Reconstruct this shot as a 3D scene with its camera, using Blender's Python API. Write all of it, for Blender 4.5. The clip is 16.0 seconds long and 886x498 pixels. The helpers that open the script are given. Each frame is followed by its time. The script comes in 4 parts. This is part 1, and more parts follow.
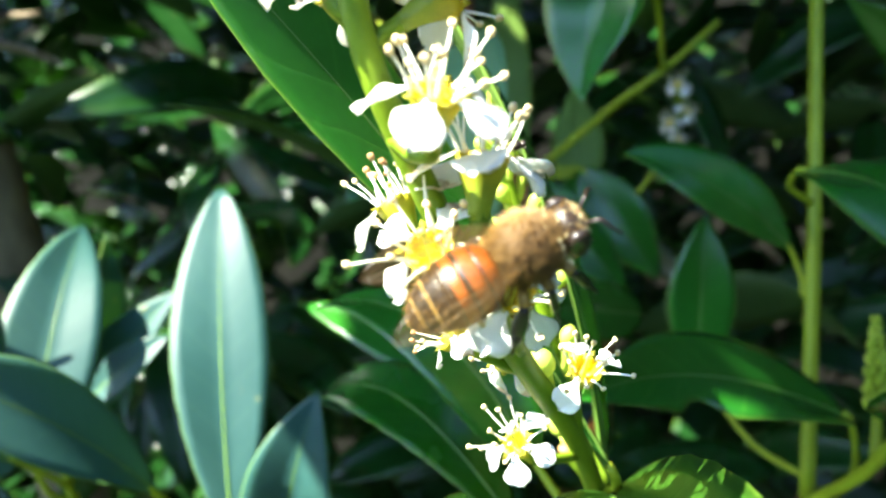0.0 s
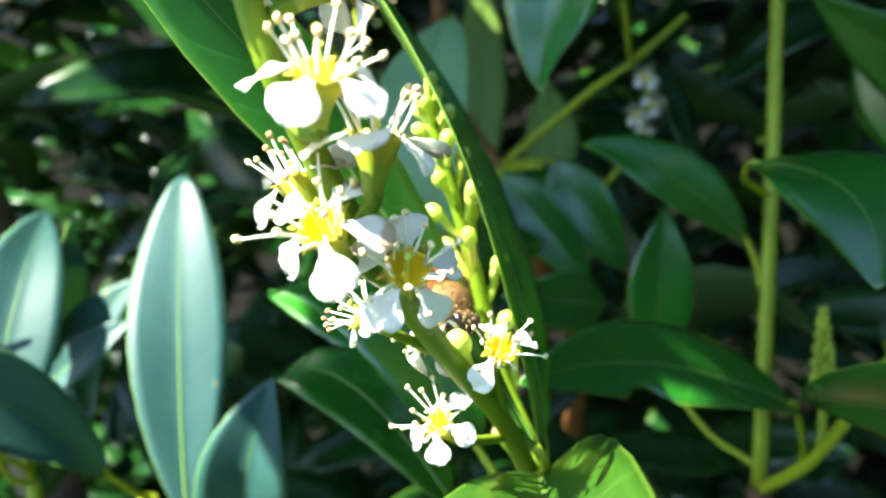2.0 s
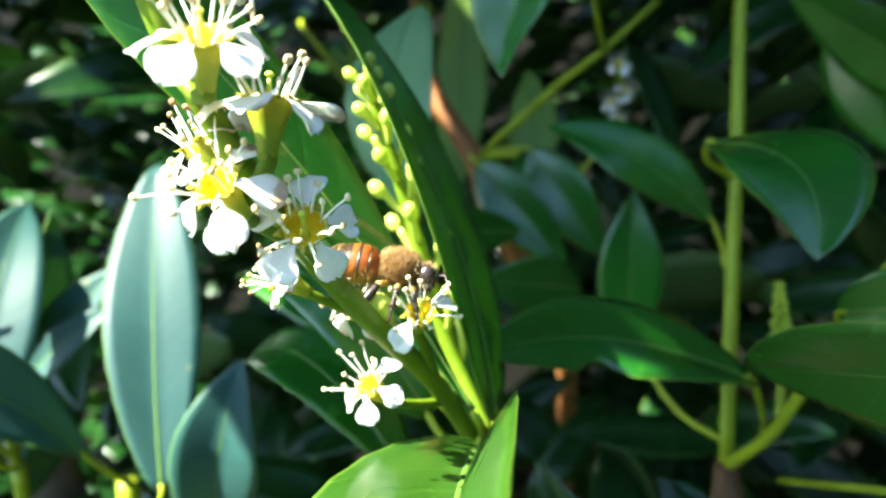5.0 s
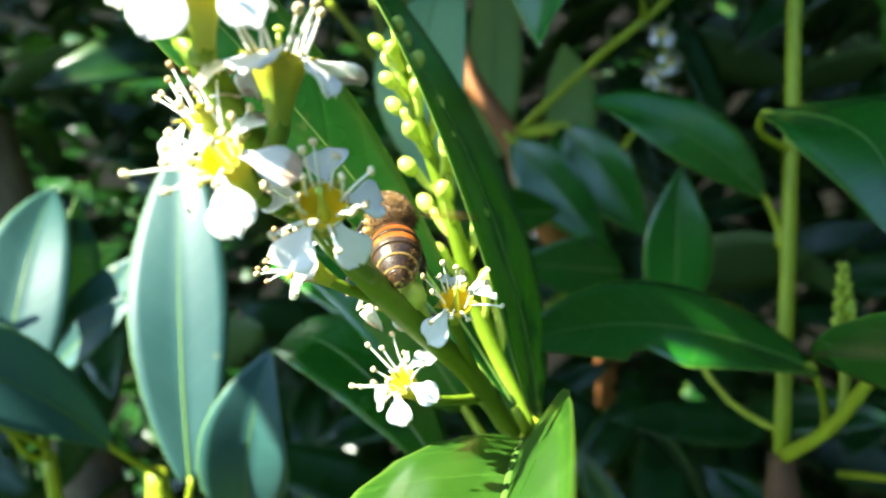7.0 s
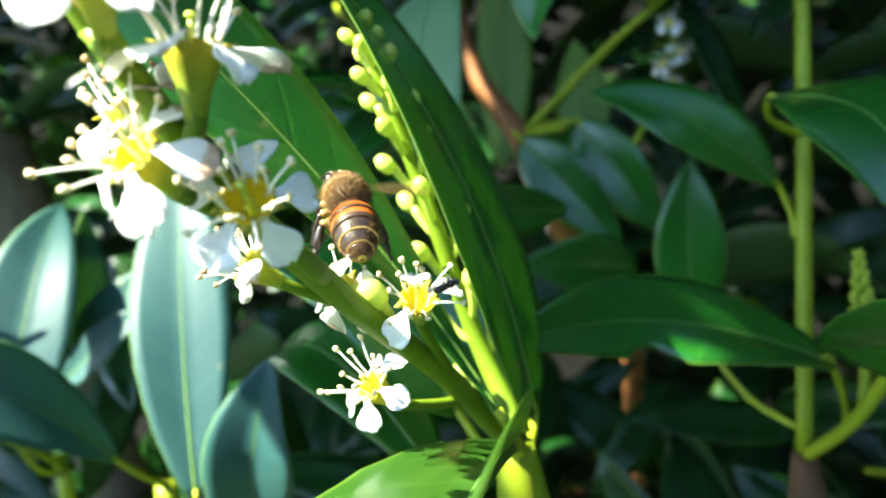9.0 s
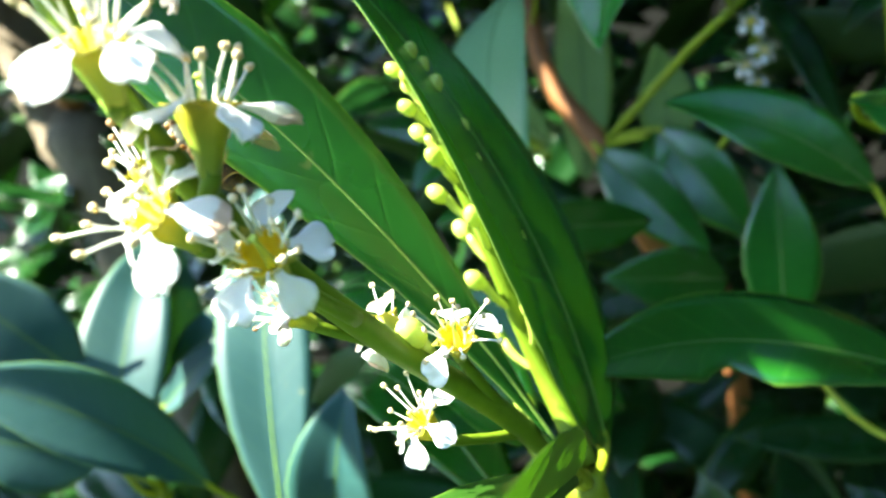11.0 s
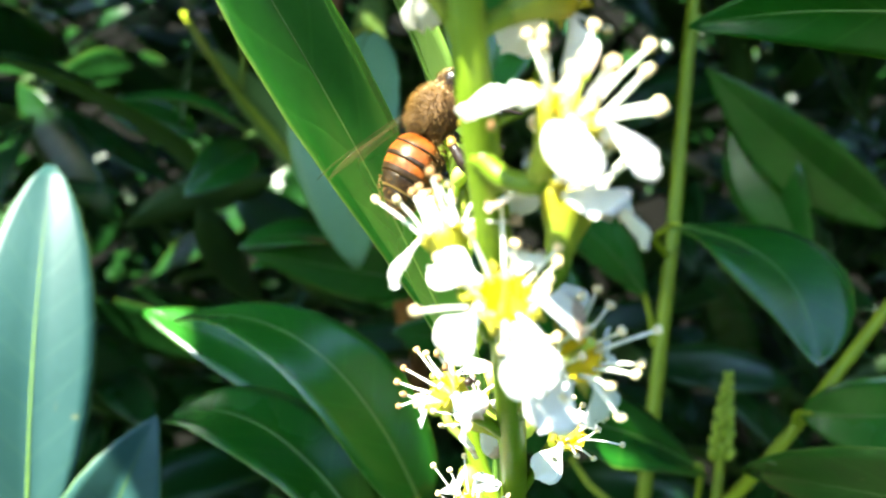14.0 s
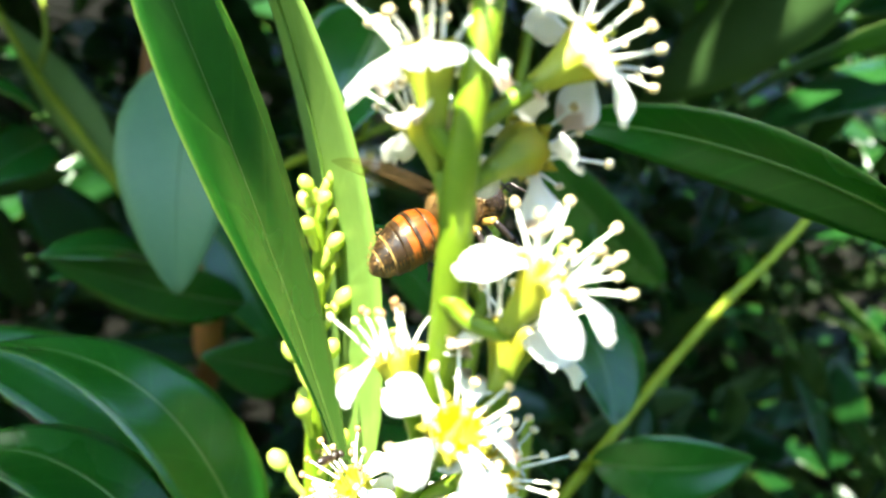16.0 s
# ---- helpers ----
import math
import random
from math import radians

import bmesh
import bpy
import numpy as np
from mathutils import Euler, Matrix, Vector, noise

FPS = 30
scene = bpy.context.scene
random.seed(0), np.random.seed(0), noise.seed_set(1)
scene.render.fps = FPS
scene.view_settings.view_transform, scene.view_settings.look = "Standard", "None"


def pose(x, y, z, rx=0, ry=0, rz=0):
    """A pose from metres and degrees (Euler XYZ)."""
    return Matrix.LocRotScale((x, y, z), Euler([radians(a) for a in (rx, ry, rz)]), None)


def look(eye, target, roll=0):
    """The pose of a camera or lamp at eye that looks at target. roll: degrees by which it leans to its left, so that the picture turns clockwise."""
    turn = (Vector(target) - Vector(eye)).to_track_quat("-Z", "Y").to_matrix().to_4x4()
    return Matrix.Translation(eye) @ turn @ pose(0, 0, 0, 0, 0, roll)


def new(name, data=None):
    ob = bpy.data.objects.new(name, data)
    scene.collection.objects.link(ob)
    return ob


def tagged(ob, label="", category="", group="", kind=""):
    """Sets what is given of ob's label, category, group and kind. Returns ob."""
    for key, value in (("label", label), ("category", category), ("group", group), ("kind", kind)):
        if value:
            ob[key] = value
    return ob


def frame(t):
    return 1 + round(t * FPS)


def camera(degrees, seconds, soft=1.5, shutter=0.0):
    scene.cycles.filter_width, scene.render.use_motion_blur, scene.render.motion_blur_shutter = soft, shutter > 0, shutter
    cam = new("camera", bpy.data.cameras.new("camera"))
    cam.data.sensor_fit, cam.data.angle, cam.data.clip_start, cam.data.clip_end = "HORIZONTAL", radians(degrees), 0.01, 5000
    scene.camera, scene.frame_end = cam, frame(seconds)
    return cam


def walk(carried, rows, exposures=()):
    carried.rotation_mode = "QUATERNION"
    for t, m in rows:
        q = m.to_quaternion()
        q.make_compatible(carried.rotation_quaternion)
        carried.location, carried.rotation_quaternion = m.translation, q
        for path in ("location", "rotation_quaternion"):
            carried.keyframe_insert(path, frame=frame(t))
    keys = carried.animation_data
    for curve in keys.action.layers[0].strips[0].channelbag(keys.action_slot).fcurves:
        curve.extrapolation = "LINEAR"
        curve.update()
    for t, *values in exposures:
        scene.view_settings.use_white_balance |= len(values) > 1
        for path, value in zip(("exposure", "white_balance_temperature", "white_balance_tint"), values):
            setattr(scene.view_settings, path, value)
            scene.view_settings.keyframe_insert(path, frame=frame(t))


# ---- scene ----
TILT = -25.0
cam = camera(59.60, 16.0, soft=2.1, shutter=0.0)
PATH = [
    (0, (0.00591, 0.00033, 1.19662), (-0.00511, 0.09510, 1.16667), 0.60),
    (0.5, (0.00663, 0.00102, 1.19640), (-0.00411, 0.09578, 1.16633), 0.64),
    (1, (0.00902, 0.00185, 1.19511), (-0.00151, 0.09652, 1.16467), 1.09),
    (1.5, (0.01193, 0.00073, 1.19598), (0.00159, 0.09531, 1.16521), 1.21),
    (2, (0.01261, -0.00032, 1.19607), (0.00283, 0.09433, 1.16531), 1.46),
    (2.5, (0.01279, -0.00072, 1.19640), (0.00282, 0.09376, 1.16520), 1.37),
    (3, (0.01056, -0.00196, 1.19663), (0.00192, 0.09267, 1.16547), 1.95),
    (3.5, (0.01349, -0.00248, 1.19570), (0.00453, 0.09212, 1.16455), 1.55),
    (4, (0.01824, -0.00376, 1.19500), (0.00880, 0.09080, 1.16387), 1.18),
    (4.2, (0.01931, -0.00427, 1.19485), (0.00974, 0.09034, 1.16390), 0.97),
    (6.3, (0.02202, 0.00267, 1.19266), (0.00856, 0.09626, 1.16013), -0.42),
    (6.5, (0.02128, 0.00374, 1.19225), (0.00734, 0.09712, 1.15931), -0.61),
    (7, (0.02015, 0.00408, 1.19177), (0.00517, 0.09724, 1.15865), -1.00),
    (7.5, (0.01999, 0.00378, 1.19179), (0.00426, 0.09671, 1.15839), -1.21),
    (8, (0.01926, 0.00423, 1.19242), (0.00305, 0.09710, 1.15908), -1.55),
    (8.5, (0.02168, 0.00672, 1.19093), (0.00435, 0.09943, 1.15771), -2.42),
    (8.7, (0.02332, 0.00730, 1.19037), (0.00568, 0.10005, 1.15741), -2.91),
    (10.8, (0.03125, 0.00937, 1.18848), (0.00135, 0.10073, 1.16094), -9.80),
    (11, (0.03044, 0.01041, 1.19089), (-0.00106, 0.10058, 1.16125), -8.33),
    (11.5, (0.02413, 0.00847, 1.19256), (-0.00671, 0.09924, 1.16410), -6.97),
    (12, (0.01889, 0.00760, 1.19482), (-0.00817, 0.09973, 1.16692), -4.61),
    (12.5, (0.01211, 0.00734, 1.19501), (-0.00669, 0.10148, 1.16699), -0.85),
    (13, (0.00534, 0.00370, 1.19560), (-0.00396, 0.09917, 1.16736), 2.84),
    (13.5, (-0.00041, 0.00484, 1.19528), (0.00326, 0.10097, 1.16799), 7.29),
    (14, (-0.01013, 0.01056, 1.19376), (0.00512, 0.10595, 1.16792), 11.33),
    (14.5, (-0.01576, 0.01132, 1.19691), (0.00979, 0.10468, 1.17178), 13.62),
    (15, (-0.02204, 0.01281, 1.19421), (0.01043, 0.10439, 1.17059), 15.30),
    (15.5, (-0.02541, 0.01328, 1.19716), (0.01149, 0.10380, 1.17606), 17.79),
    (16, (-0.02170, 0.01231, 1.19828), (0.01983, 0.10155, 1.18063), 20.58),
]
EXPOSURES = [(t, e, k, 1) for t, e, k in ((0, 3.97, 6550), (4.2, 3.88, 6550), (8.7, 3.93, 6500), (10.8, 4.12, 6400), (12.2, 4.15, 6400), (14, 4.0, 6550), (16, 4.03, 6650))]
walk(cam, [(t, look(eye, target, roll)) for t, eye, target, roll in PATH], EXPOSURES)
cam.data.dof.use_dof = True
cam.data.dof.focus_distance = 0.063
cam.data.dof.aperture_fstop = 33.0

# ---- world, sun ----
SUN_FROM = Vector((-0.57, -0.26, 0.78)).normalized()
KX, KY = -SUN_FROM.x / SUN_FROM.z, -SUN_FROM.y / SUN_FROM.z
world = bpy.data.worlds.new("world")
scene.world = world
world.use_nodes = True
wn = world.node_tree.nodes
sky = wn.new("ShaderNodeTexSky")
sky.sky_type = "NISHITA"
sky.sun_disc = False
sky.sun_elevation = math.asin(SUN_FROM.z)
sky.sun_rotation = math.atan2(SUN_FROM.x, SUN_FROM.y)
sky.ozone_density, sky.dust_density, sky.air_density = 2.5, 0.4, 1.0
world.node_tree.links.new(sky.outputs[0], wn["Background"].inputs[0])
wn["Background"].inputs[1].default_value = 0.064
sun_data = bpy.data.lights.new("sun", "SUN")
sun_data.energy, sun_data.angle, sun_data.color = 2.8, radians(0.55), (1.0, 0.95, 0.86)
sun = new("sun", sun_data)
sun.matrix_world = look((0, 0, 3), Vector((0, 0, 3)) - SUN_FROM)


# ---- materials ----
def ramp(nt, fac, stops):
    n = nt.nodes.new("ShaderNodeValToRGB")
    el = n.color_ramp.elements
    while len(el) < len(stops):
        el.new(0.5)
    for e, (p, c) in zip(el, stops):
        e.position, e.color = p, (*c, 1)
    nt.links.new(fac, n.inputs[0])
    return n.outputs[0]


def tex(nt, scale, detail=4.0, rough=0.6, coord="Object", stretch=(1, 1, 1)):
    c = nt.nodes.new("ShaderNodeTexCoord")
    mp = nt.nodes.new("ShaderNodeMapping")
    mp.inputs["Scale"].default_value = stretch
    n = nt.nodes.new("ShaderNodeTexNoise")
    n.inputs["Scale"].default_value, n.inputs["Detail"].default_value, n.inputs["Roughness"].default_value = scale, detail, rough
    nt.links.new(c.outputs[coord], mp.inputs[0])
    nt.links.new(mp.outputs[0], n.inputs["Vector"])
    return n.outputs[0]


def maths(nt, op, a, b=None):
    n = nt.nodes.new("ShaderNodeMath")
    n.operation = op
    for k, v in enumerate((a, b)):
        if v is None:
            continue
        if isinstance(v, (int, float)):
            n.inputs[k].default_value = v
        else:
            nt.links.new(v, n.inputs[k])
    return n.outputs[0]


def mixed(nt, fac, a, b, blend="MIX"):
    n = nt.nodes.new("ShaderNodeMix")
    n.data_type, n.blend_type = "RGBA", blend
    for k, v in ((0, fac), (6, a), (7, b)):
        if isinstance(v, (int, float)):
            n.inputs[k].default_value = v
        elif isinstance(v, tuple):
            n.inputs[k].default_value = (*v, 1)
        else:
            nt.links.new(v, n.inputs[k])
    return n.outputs[2]


def surface(name, dark, light, rough=0.5, scale=900.0, through_light=0.0, through_colour=None, bump=0.2, spec=0.5, coat=0.0, stretch=(1, 1, 1), spread=0.25, big=60.0):
    """A procedural surface: two scales of noise, a spread from thing to thing, fine relief and, for thin tissue, light that passes through."""
    m = bpy.data.materials.new(name)
    m.use_nodes = True
    nt = m.node_tree
    b = nt.nodes["Principled BSDF"]
    fine, broad = tex(nt, scale, 5, 0.6, stretch=stretch), tex(nt, big, 3, 0.5)
    info = nt.nodes.new("ShaderNodeObjectInfo")
    f = maths(nt, "ADD", maths(nt, "MULTIPLY", fine, 0.5), maths(nt, "MULTIPLY", broad, 0.5))
    f = maths(nt, "ADD", f, maths(nt, "MULTIPLY", maths(nt, "SUBTRACT", info.outputs["Random"], 0.5), spread))
    col = ramp(nt, f, [(0.25, dark), (0.75, light)])
    nt.links.new(col, b.inputs["Base Color"])
    nt.links.new(maths(nt, "ADD", maths(nt, "MULTIPLY", fine, 0.25), rough - 0.12), b.inputs["Roughness"])
    b.inputs["Specular IOR Level"].default_value = spec
    b.inputs["Coat Weight"].default_value = coat
    b.inputs["Coat Roughness"].default_value = 0.25
    bp = nt.nodes.new("ShaderNodeBump")
    bp.inputs["Strength"].default_value, bp.inputs["Distance"].default_value = bump, 0.0003
    nt.links.new(fine, bp.inputs["Height"])
    nt.links.new(bp.outputs[0], b.inputs["Normal"])
    if through_light:
        tr = nt.nodes.new("ShaderNodeBsdfTranslucent")
        if through_colour:
            tr.inputs[0].default_value = (*through_colour, 1)
        else:
            nt.links.new(col, tr.inputs[0])
        mx = nt.nodes.new("ShaderNodeMixShader")
        mx.inputs[0].default_value = through_light
        nt.links.new(b.outputs[0], mx.inputs[1])
        nt.links.new(tr.outputs[0], mx.inputs[2])
        nt.links.new(mx.outputs[0], nt.nodes["Material Output"].inputs[0])
    return m


def leaf_surface(name, dark, light, vein, rough, glow, glow_colour, spec=0.5, coat=0.0):
    """Laurel leaf skin: side veins that leave the midrib at a slant, mottling, blemishes, waxy gloss."""
    m = bpy.data.materials.new(name)
    m.use_nodes = True
    nt = m.node_tree
    b = nt.nodes["Principled BSDF"]
    uv = nt.nodes.new("ShaderNodeUVMap")
    uv.uv_map = "UVMap"
    sep = nt.nodes.new("ShaderNodeSeparateXYZ")
    nt.links.new(uv.outputs[0], sep.inputs[0])
    across = maths(nt, "ABSOLUTE", maths(nt, "SUBTRACT", sep.outputs[0], 0.5))
    info = nt.nodes.new("ShaderNodeObjectInfo")
    wob = tex(nt, 60, 2, 0.5)
    along = maths(nt, "SUBTRACT", maths(nt, "ADD", sep.outputs[1], maths(nt, "MULTIPLY", wob, 0.06)), maths(nt, "MULTIPLY", across, 0.26))
    saw = maths(nt, "FRACT", maths(nt, "MULTIPLY", along, 9.0))
    line = maths(nt, "MULTIPLY", maths(nt, "ABSOLUTE", maths(nt, "SUBTRACT", saw, 0.5)), 2.0)
    veinf = ramp(nt, line, [(0.0, (1, 1, 1)), (0.16, (0, 0, 0))])
    fine, broad = tex(nt, 700, 6, 0.65), tex(nt, 45, 3, 0.5)
    f = maths(nt, "ADD", maths(nt, "MULTIPLY", fine, 0.35), maths(nt, "MULTIPLY", broad, 0.65))
    f = maths(nt, "ADD", f, maths(nt, "MULTIPLY", maths(nt, "SUBTRACT", info.outputs["Random"], 0.5), 0.3))
    col = ramp(nt, f, [(0.28, dark), (0.72, light)])
    col = mixed(nt, maths(nt, "MULTIPLY", veinf, 0.2), col, vein)
    rim = ramp(nt, across, [(0.475, (0, 0, 0)), (0.492, (1, 1, 1))])
    col = mixed(nt, maths(nt, "MULTIPLY", rim, 0.4), col, (0.16, 0.27, 0.03))
    spots = ramp(nt, tex(nt, 260, 2, 0.4), [(0.74, (0, 0, 0)), (0.78, (1, 1, 1))])
    col = mixed(nt, maths(nt, "MULTIPLY", spots, 0.35), col, (0.22, 0.2, 0.06))
    nt.links.new(col, b.inputs["Base Color"])
    nt.links.new(maths(nt, "ADD", maths(nt, "MULTIPLY", broad, 0.2), rough - 0.1), b.inputs["Roughness"])
    b.inputs["Specular IOR Level"].default_value = spec
    b.inputs["Coat Weight"].default_value, b.inputs["Coat Roughness"].default_value = coat, rough
    bp = nt.nodes.new("ShaderNodeBump")
    bp.inputs["Strength"].default_value, bp.inputs["Distance"].default_value = 0.35, 0.0004
    h = maths(nt, "SUBTRACT", maths(nt, "MULTIPLY", fine, 0.25), maths(nt, "MULTIPLY", veinf, 0.13))
    h = maths(nt, "ADD", h, maths(nt, "MULTIPLY", broad, 0.8))
    nt.links.new(h, bp.inputs["Height"])
    nt.links.new(bp.outputs[0], b.inputs["Normal"])
    tr = nt.nodes.new("ShaderNodeBsdfTranslucent")
    nt.links.new(mixed(nt, 0.2, glow_colour, col, "MULTIPLY"), tr.inputs[0])
    mx = nt.nodes.new("ShaderNodeMixShader")
    mx.inputs[0].default_value = glow
    nt.links.new(b.outputs[0], mx.inputs[1])
    nt.links.new(tr.outputs[0], mx.inputs[2])
    nt.links.new(mx.outputs[0], nt.nodes["Material Output"].inputs[0])
    return m


LEAF_TOP = leaf_surface("leaf_top", (0.007, 0.060, 0.005), (0.020, 0.118, 0.011), (0.055, 0.18, 0.02), 0.25, 0.1, (0.40, 0.92, 0.05), 0.5, 0.2)
LEAF_YOUNG = leaf_surface("leaf_young", (0.015, 0.050, 0.005), (0.033, 0.086, 0.010), (0.08, 0.17, 0.025), 0.30, 0.25, (0.5, 0.9, 0.08), 0.5)
# bluish base colour carries the sky's sheen on the broad leaves
LEAF_SKYLIT = leaf_surface("leaf_skylit", (0.011, 0.047, 0.044), (0.024, 0.074, 0.068), (0.045, 0.11, 0.075), 0.5, 0.12, (0.4, 0.9, 0.2), 0.3, 0.18)
# one rear leaf: sky sheen lightened into its base colour
LEAF_PALE_SKYLIT = leaf_surface("leaf_pale_skylit", (0.10, 0.2, 0.1), (0.16, 0.28, 0.14), (0.19, 0.32, 0.15), 0.45, 0.3, (0.5, 0.9, 0.2), 0.4)
# darkened copy of the leaf colours, deepens the hedge's shade
LEAF_SHADED = leaf_surface("leaf_shaded", (0.003, 0.018, 0.003), (0.010, 0.046, 0.008), (0.02, 0.07, 0.012), 0.27, 0.1, (0.3, 0.8, 0.05), 0.33)
LEAF_UNDER = leaf_surface("leaf_under", (0.10, 0.18, 0.03), (0.16, 0.26, 0.05), (0.2, 0.32, 0.07), 0.5, 0.15, (0.55, 0.9, 0.15), 0.3)
# underside of the same hedge leaves, shade put into its colour
LEAF_SHADED_UNDER = leaf_surface("leaf_shaded_under", (0.02, 0.05, 0.012), (0.04, 0.085, 0.022), (0.05, 0.1, 0.03), 0.5, 0.1, (0.4, 0.8, 0.1), 0.3)
MIDRIB = surface("midrib", (0.07, 0.15, 0.02), (0.13, 0.24, 0.035), 0.45, 800, 0.15)
GREEN_STEM = surface("green_stem", (0.17, 0.23, 0.007), (0.32, 0.38, 0.016), 0.5, 500, 0.1, spec=0.35, stretch=(1, 1, 0.25))
PEDUNCLE = surface("peduncle", (0.08, 0.15, 0.006), (0.16, 0.24, 0.012), 0.45, 700, 0.15, spec=0.3)
CALYX = surface("calyx", (0.18, 0.26, 0.015), (0.34, 0.39, 0.04), 0.45, 900, 0.3)
CUP_RIM = surface("cup_rim", (0.40, 0.36, 0.02), (0.58, 0.54, 0.08), 0.45, 900, 0.4)


def yellowed_rim(m):
    """The green cup turns golden towards its rim, where the nectary shows through."""
    nt = m.node_tree
    b = nt.nodes["Principled BSDF"]
    col = b.inputs["Base Color"].links[0].from_socket
    c = nt.nodes.new("ShaderNodeTexCoord")
    sep = nt.nodes.new("ShaderNodeSeparateXYZ")
    nt.links.new(c.outputs["Object"], sep.inputs[0])
    f = maths(nt, "ADD", maths(nt, "MULTIPLY", sep.outputs[2], 400.0), 1.0)
    f = ramp(nt, maths(nt, "ADD", f, maths(nt, "MULTIPLY", tex(nt, 900, 2, 0.5), 0.3)), [(0.4, (0, 0, 0)), (1.0, (1, 1, 1))])
    nt.links.new(mixed(nt, maths(nt, "MULTIPLY", f, 0.8), col, (0.54, 0.45, 0.03)), b.inputs["Base Color"])


yellowed_rim(CALYX)
NECTARY = surface("nectary", (0.72, 0.44, 0.01), (0.9, 0.7, 0.03), 0.3, 900, 0.2, spec=0.6)
PETAL = surface("petal", (0.82, 0.82, 0.78), (0.92, 0.92, 0.9), 0.5, 700, 0.45, bump=0.35)


def browned_tips(m):
    """Brown, withered edges on some of the petals, from their tips inwards."""
    nt = m.node_tree
    b = nt.nodes["Principled BSDF"]
    col = b.inputs["Base Color"].links[0].from_socket
    c = nt.nodes.new("ShaderNodeTexCoord")
    sep = nt.nodes.new("ShaderNodeSeparateXYZ")
    nt.links.new(c.outputs["Object"], sep.inputs[0])
    f = maths(nt, "ADD", maths(nt, "MULTIPLY", sep.outputs[0], 270.0), maths(nt, "MULTIPLY", tex(nt, 1100, 3, 0.6), 0.4))
    f = ramp(nt, f, [(0.93, (0, 0, 0)), (1.0, (1, 1, 1))])
    info = nt.nodes.new("ShaderNodeObjectInfo")
    f = maths(nt, "MULTIPLY", f, maths(nt, "GREATER_THAN", info.outputs["Random"], 0.6))
    nt.links.new(mixed(nt, maths(nt, "MULTIPLY", f, 0.75), col, (0.42, 0.19, 0.05)), b.inputs["Base Color"])


browned_tips(PETAL)
FILAMENT = surface("filament", (0.78, 0.78, 0.66), (0.9, 0.9, 0.82), 0.5, 900, 0.25)
ANTHER = surface("anther", (0.58, 0.42, 0.18), (0.8, 0.7, 0.44), 0.6, 1500, 0.1)
WITHERED = surface("withered", (0.2, 0.09, 0.03), (0.5, 0.3, 0.12), 0.6, 1500, 0.1)
BUD = surface("bud", (0.42, 0.52, 0.06), (0.62, 0.7, 0.14), 0.45, 800, 0.3)
YOUNG_BUD = surface("young_bud", (0.4, 0.52, 0.04), (0.6, 0.7, 0.08), 0.45, 800, 0.3)
BARK = surface("bark", (0.11, 0.085, 0.055), (0.3, 0.24, 0.16), 0.8, 220, 0, bump=0.8, spec=0.2, stretch=(1, 1, 0.35))
BROWN_TWIG = surface("brown_twig", (0.18, 0.07, 0.02), (0.36, 0.15, 0.045), 0.6, 400, 0, bump=0.5, spec=0.3)
OLD_WOOD = surface("old_wood", (0.05, 0.026, 0.012), (0.13, 0.065, 0.03), 0.7, 300, 0, bump=0.6, spec=0.2, stretch=(1, 1, 0.4))
SOIL = surface("soil", (0.012, 0.009, 0.006), (0.04, 0.03, 0.02), 0.9, 30, 0, bump=0.8, spec=0.1, big=3)
# near-black, for the walls added to hold light off the hedge
SHADE_WALL = surface("wall", (0.006, 0.006, 0.005), (0.016, 0.016, 0.012), 0.9, 60, 0, bump=0.6, spec=0.1, big=5)
GRASS = surface("grass", (0.02, 0.045, 0.01), (0.045, 0.085, 0.02), 0.7, 40, 0, bump=0.8, spec=0.2, big=0.8)

BEE_ORANGE = surface("bee_orange", (0.15, 0.036, 0.004), (0.36, 0.1, 0.012), 0.35, 1500, 0.1, spec=0.6, big=300)
BEE_DARK = surface("bee_dark", (0.006, 0.004, 0.003), (0.022, 0.012, 0.007), 0.35, 1500, spec=0.5, big=300)
BEE_BAND = surface("bee_band", (0.2, 0.12, 0.03), (0.36, 0.25, 0.08), 0.6, 2500, big=400)
BEE_FUR = surface("bee_fur", (0.05, 0.025, 0.006), (0.11, 0.055, 0.012), 0.8, 2500, big=400)
BEE_HAIR = surface("bee_hair", (0.1, 0.05, 0.006), (0.22, 0.115, 0.018), 0.6, 900, 0.15, big=400)
BEE_STRIPE = surface("bee_stripe", (0.01, 0.006, 0.003), (0.045, 0.022, 0.008), 0.35, 1500, spec=0.5, big=300)
BEE_BELLY = surface("bee_belly", (0.07, 0.03, 0.004), (0.2, 0.09, 0.012), 0.45, 1800, 0.1, spec=0.5, big=300)
BEE_EYE = surface("bee_eye", (0.012, 0.008, 0.006), (0.03, 0.02, 0.015), 0.25, 3000, spec=0.6)
BEE_LEG = surface("bee_leg", (0.16, 0.08, 0.015), (0.45, 0.27, 0.05), 0.45, 1200, big=300)
POLLEN = surface("pollen", (0.55, 0.45, 0.22), (0.75, 0.66, 0.42), 0.8, 2000)


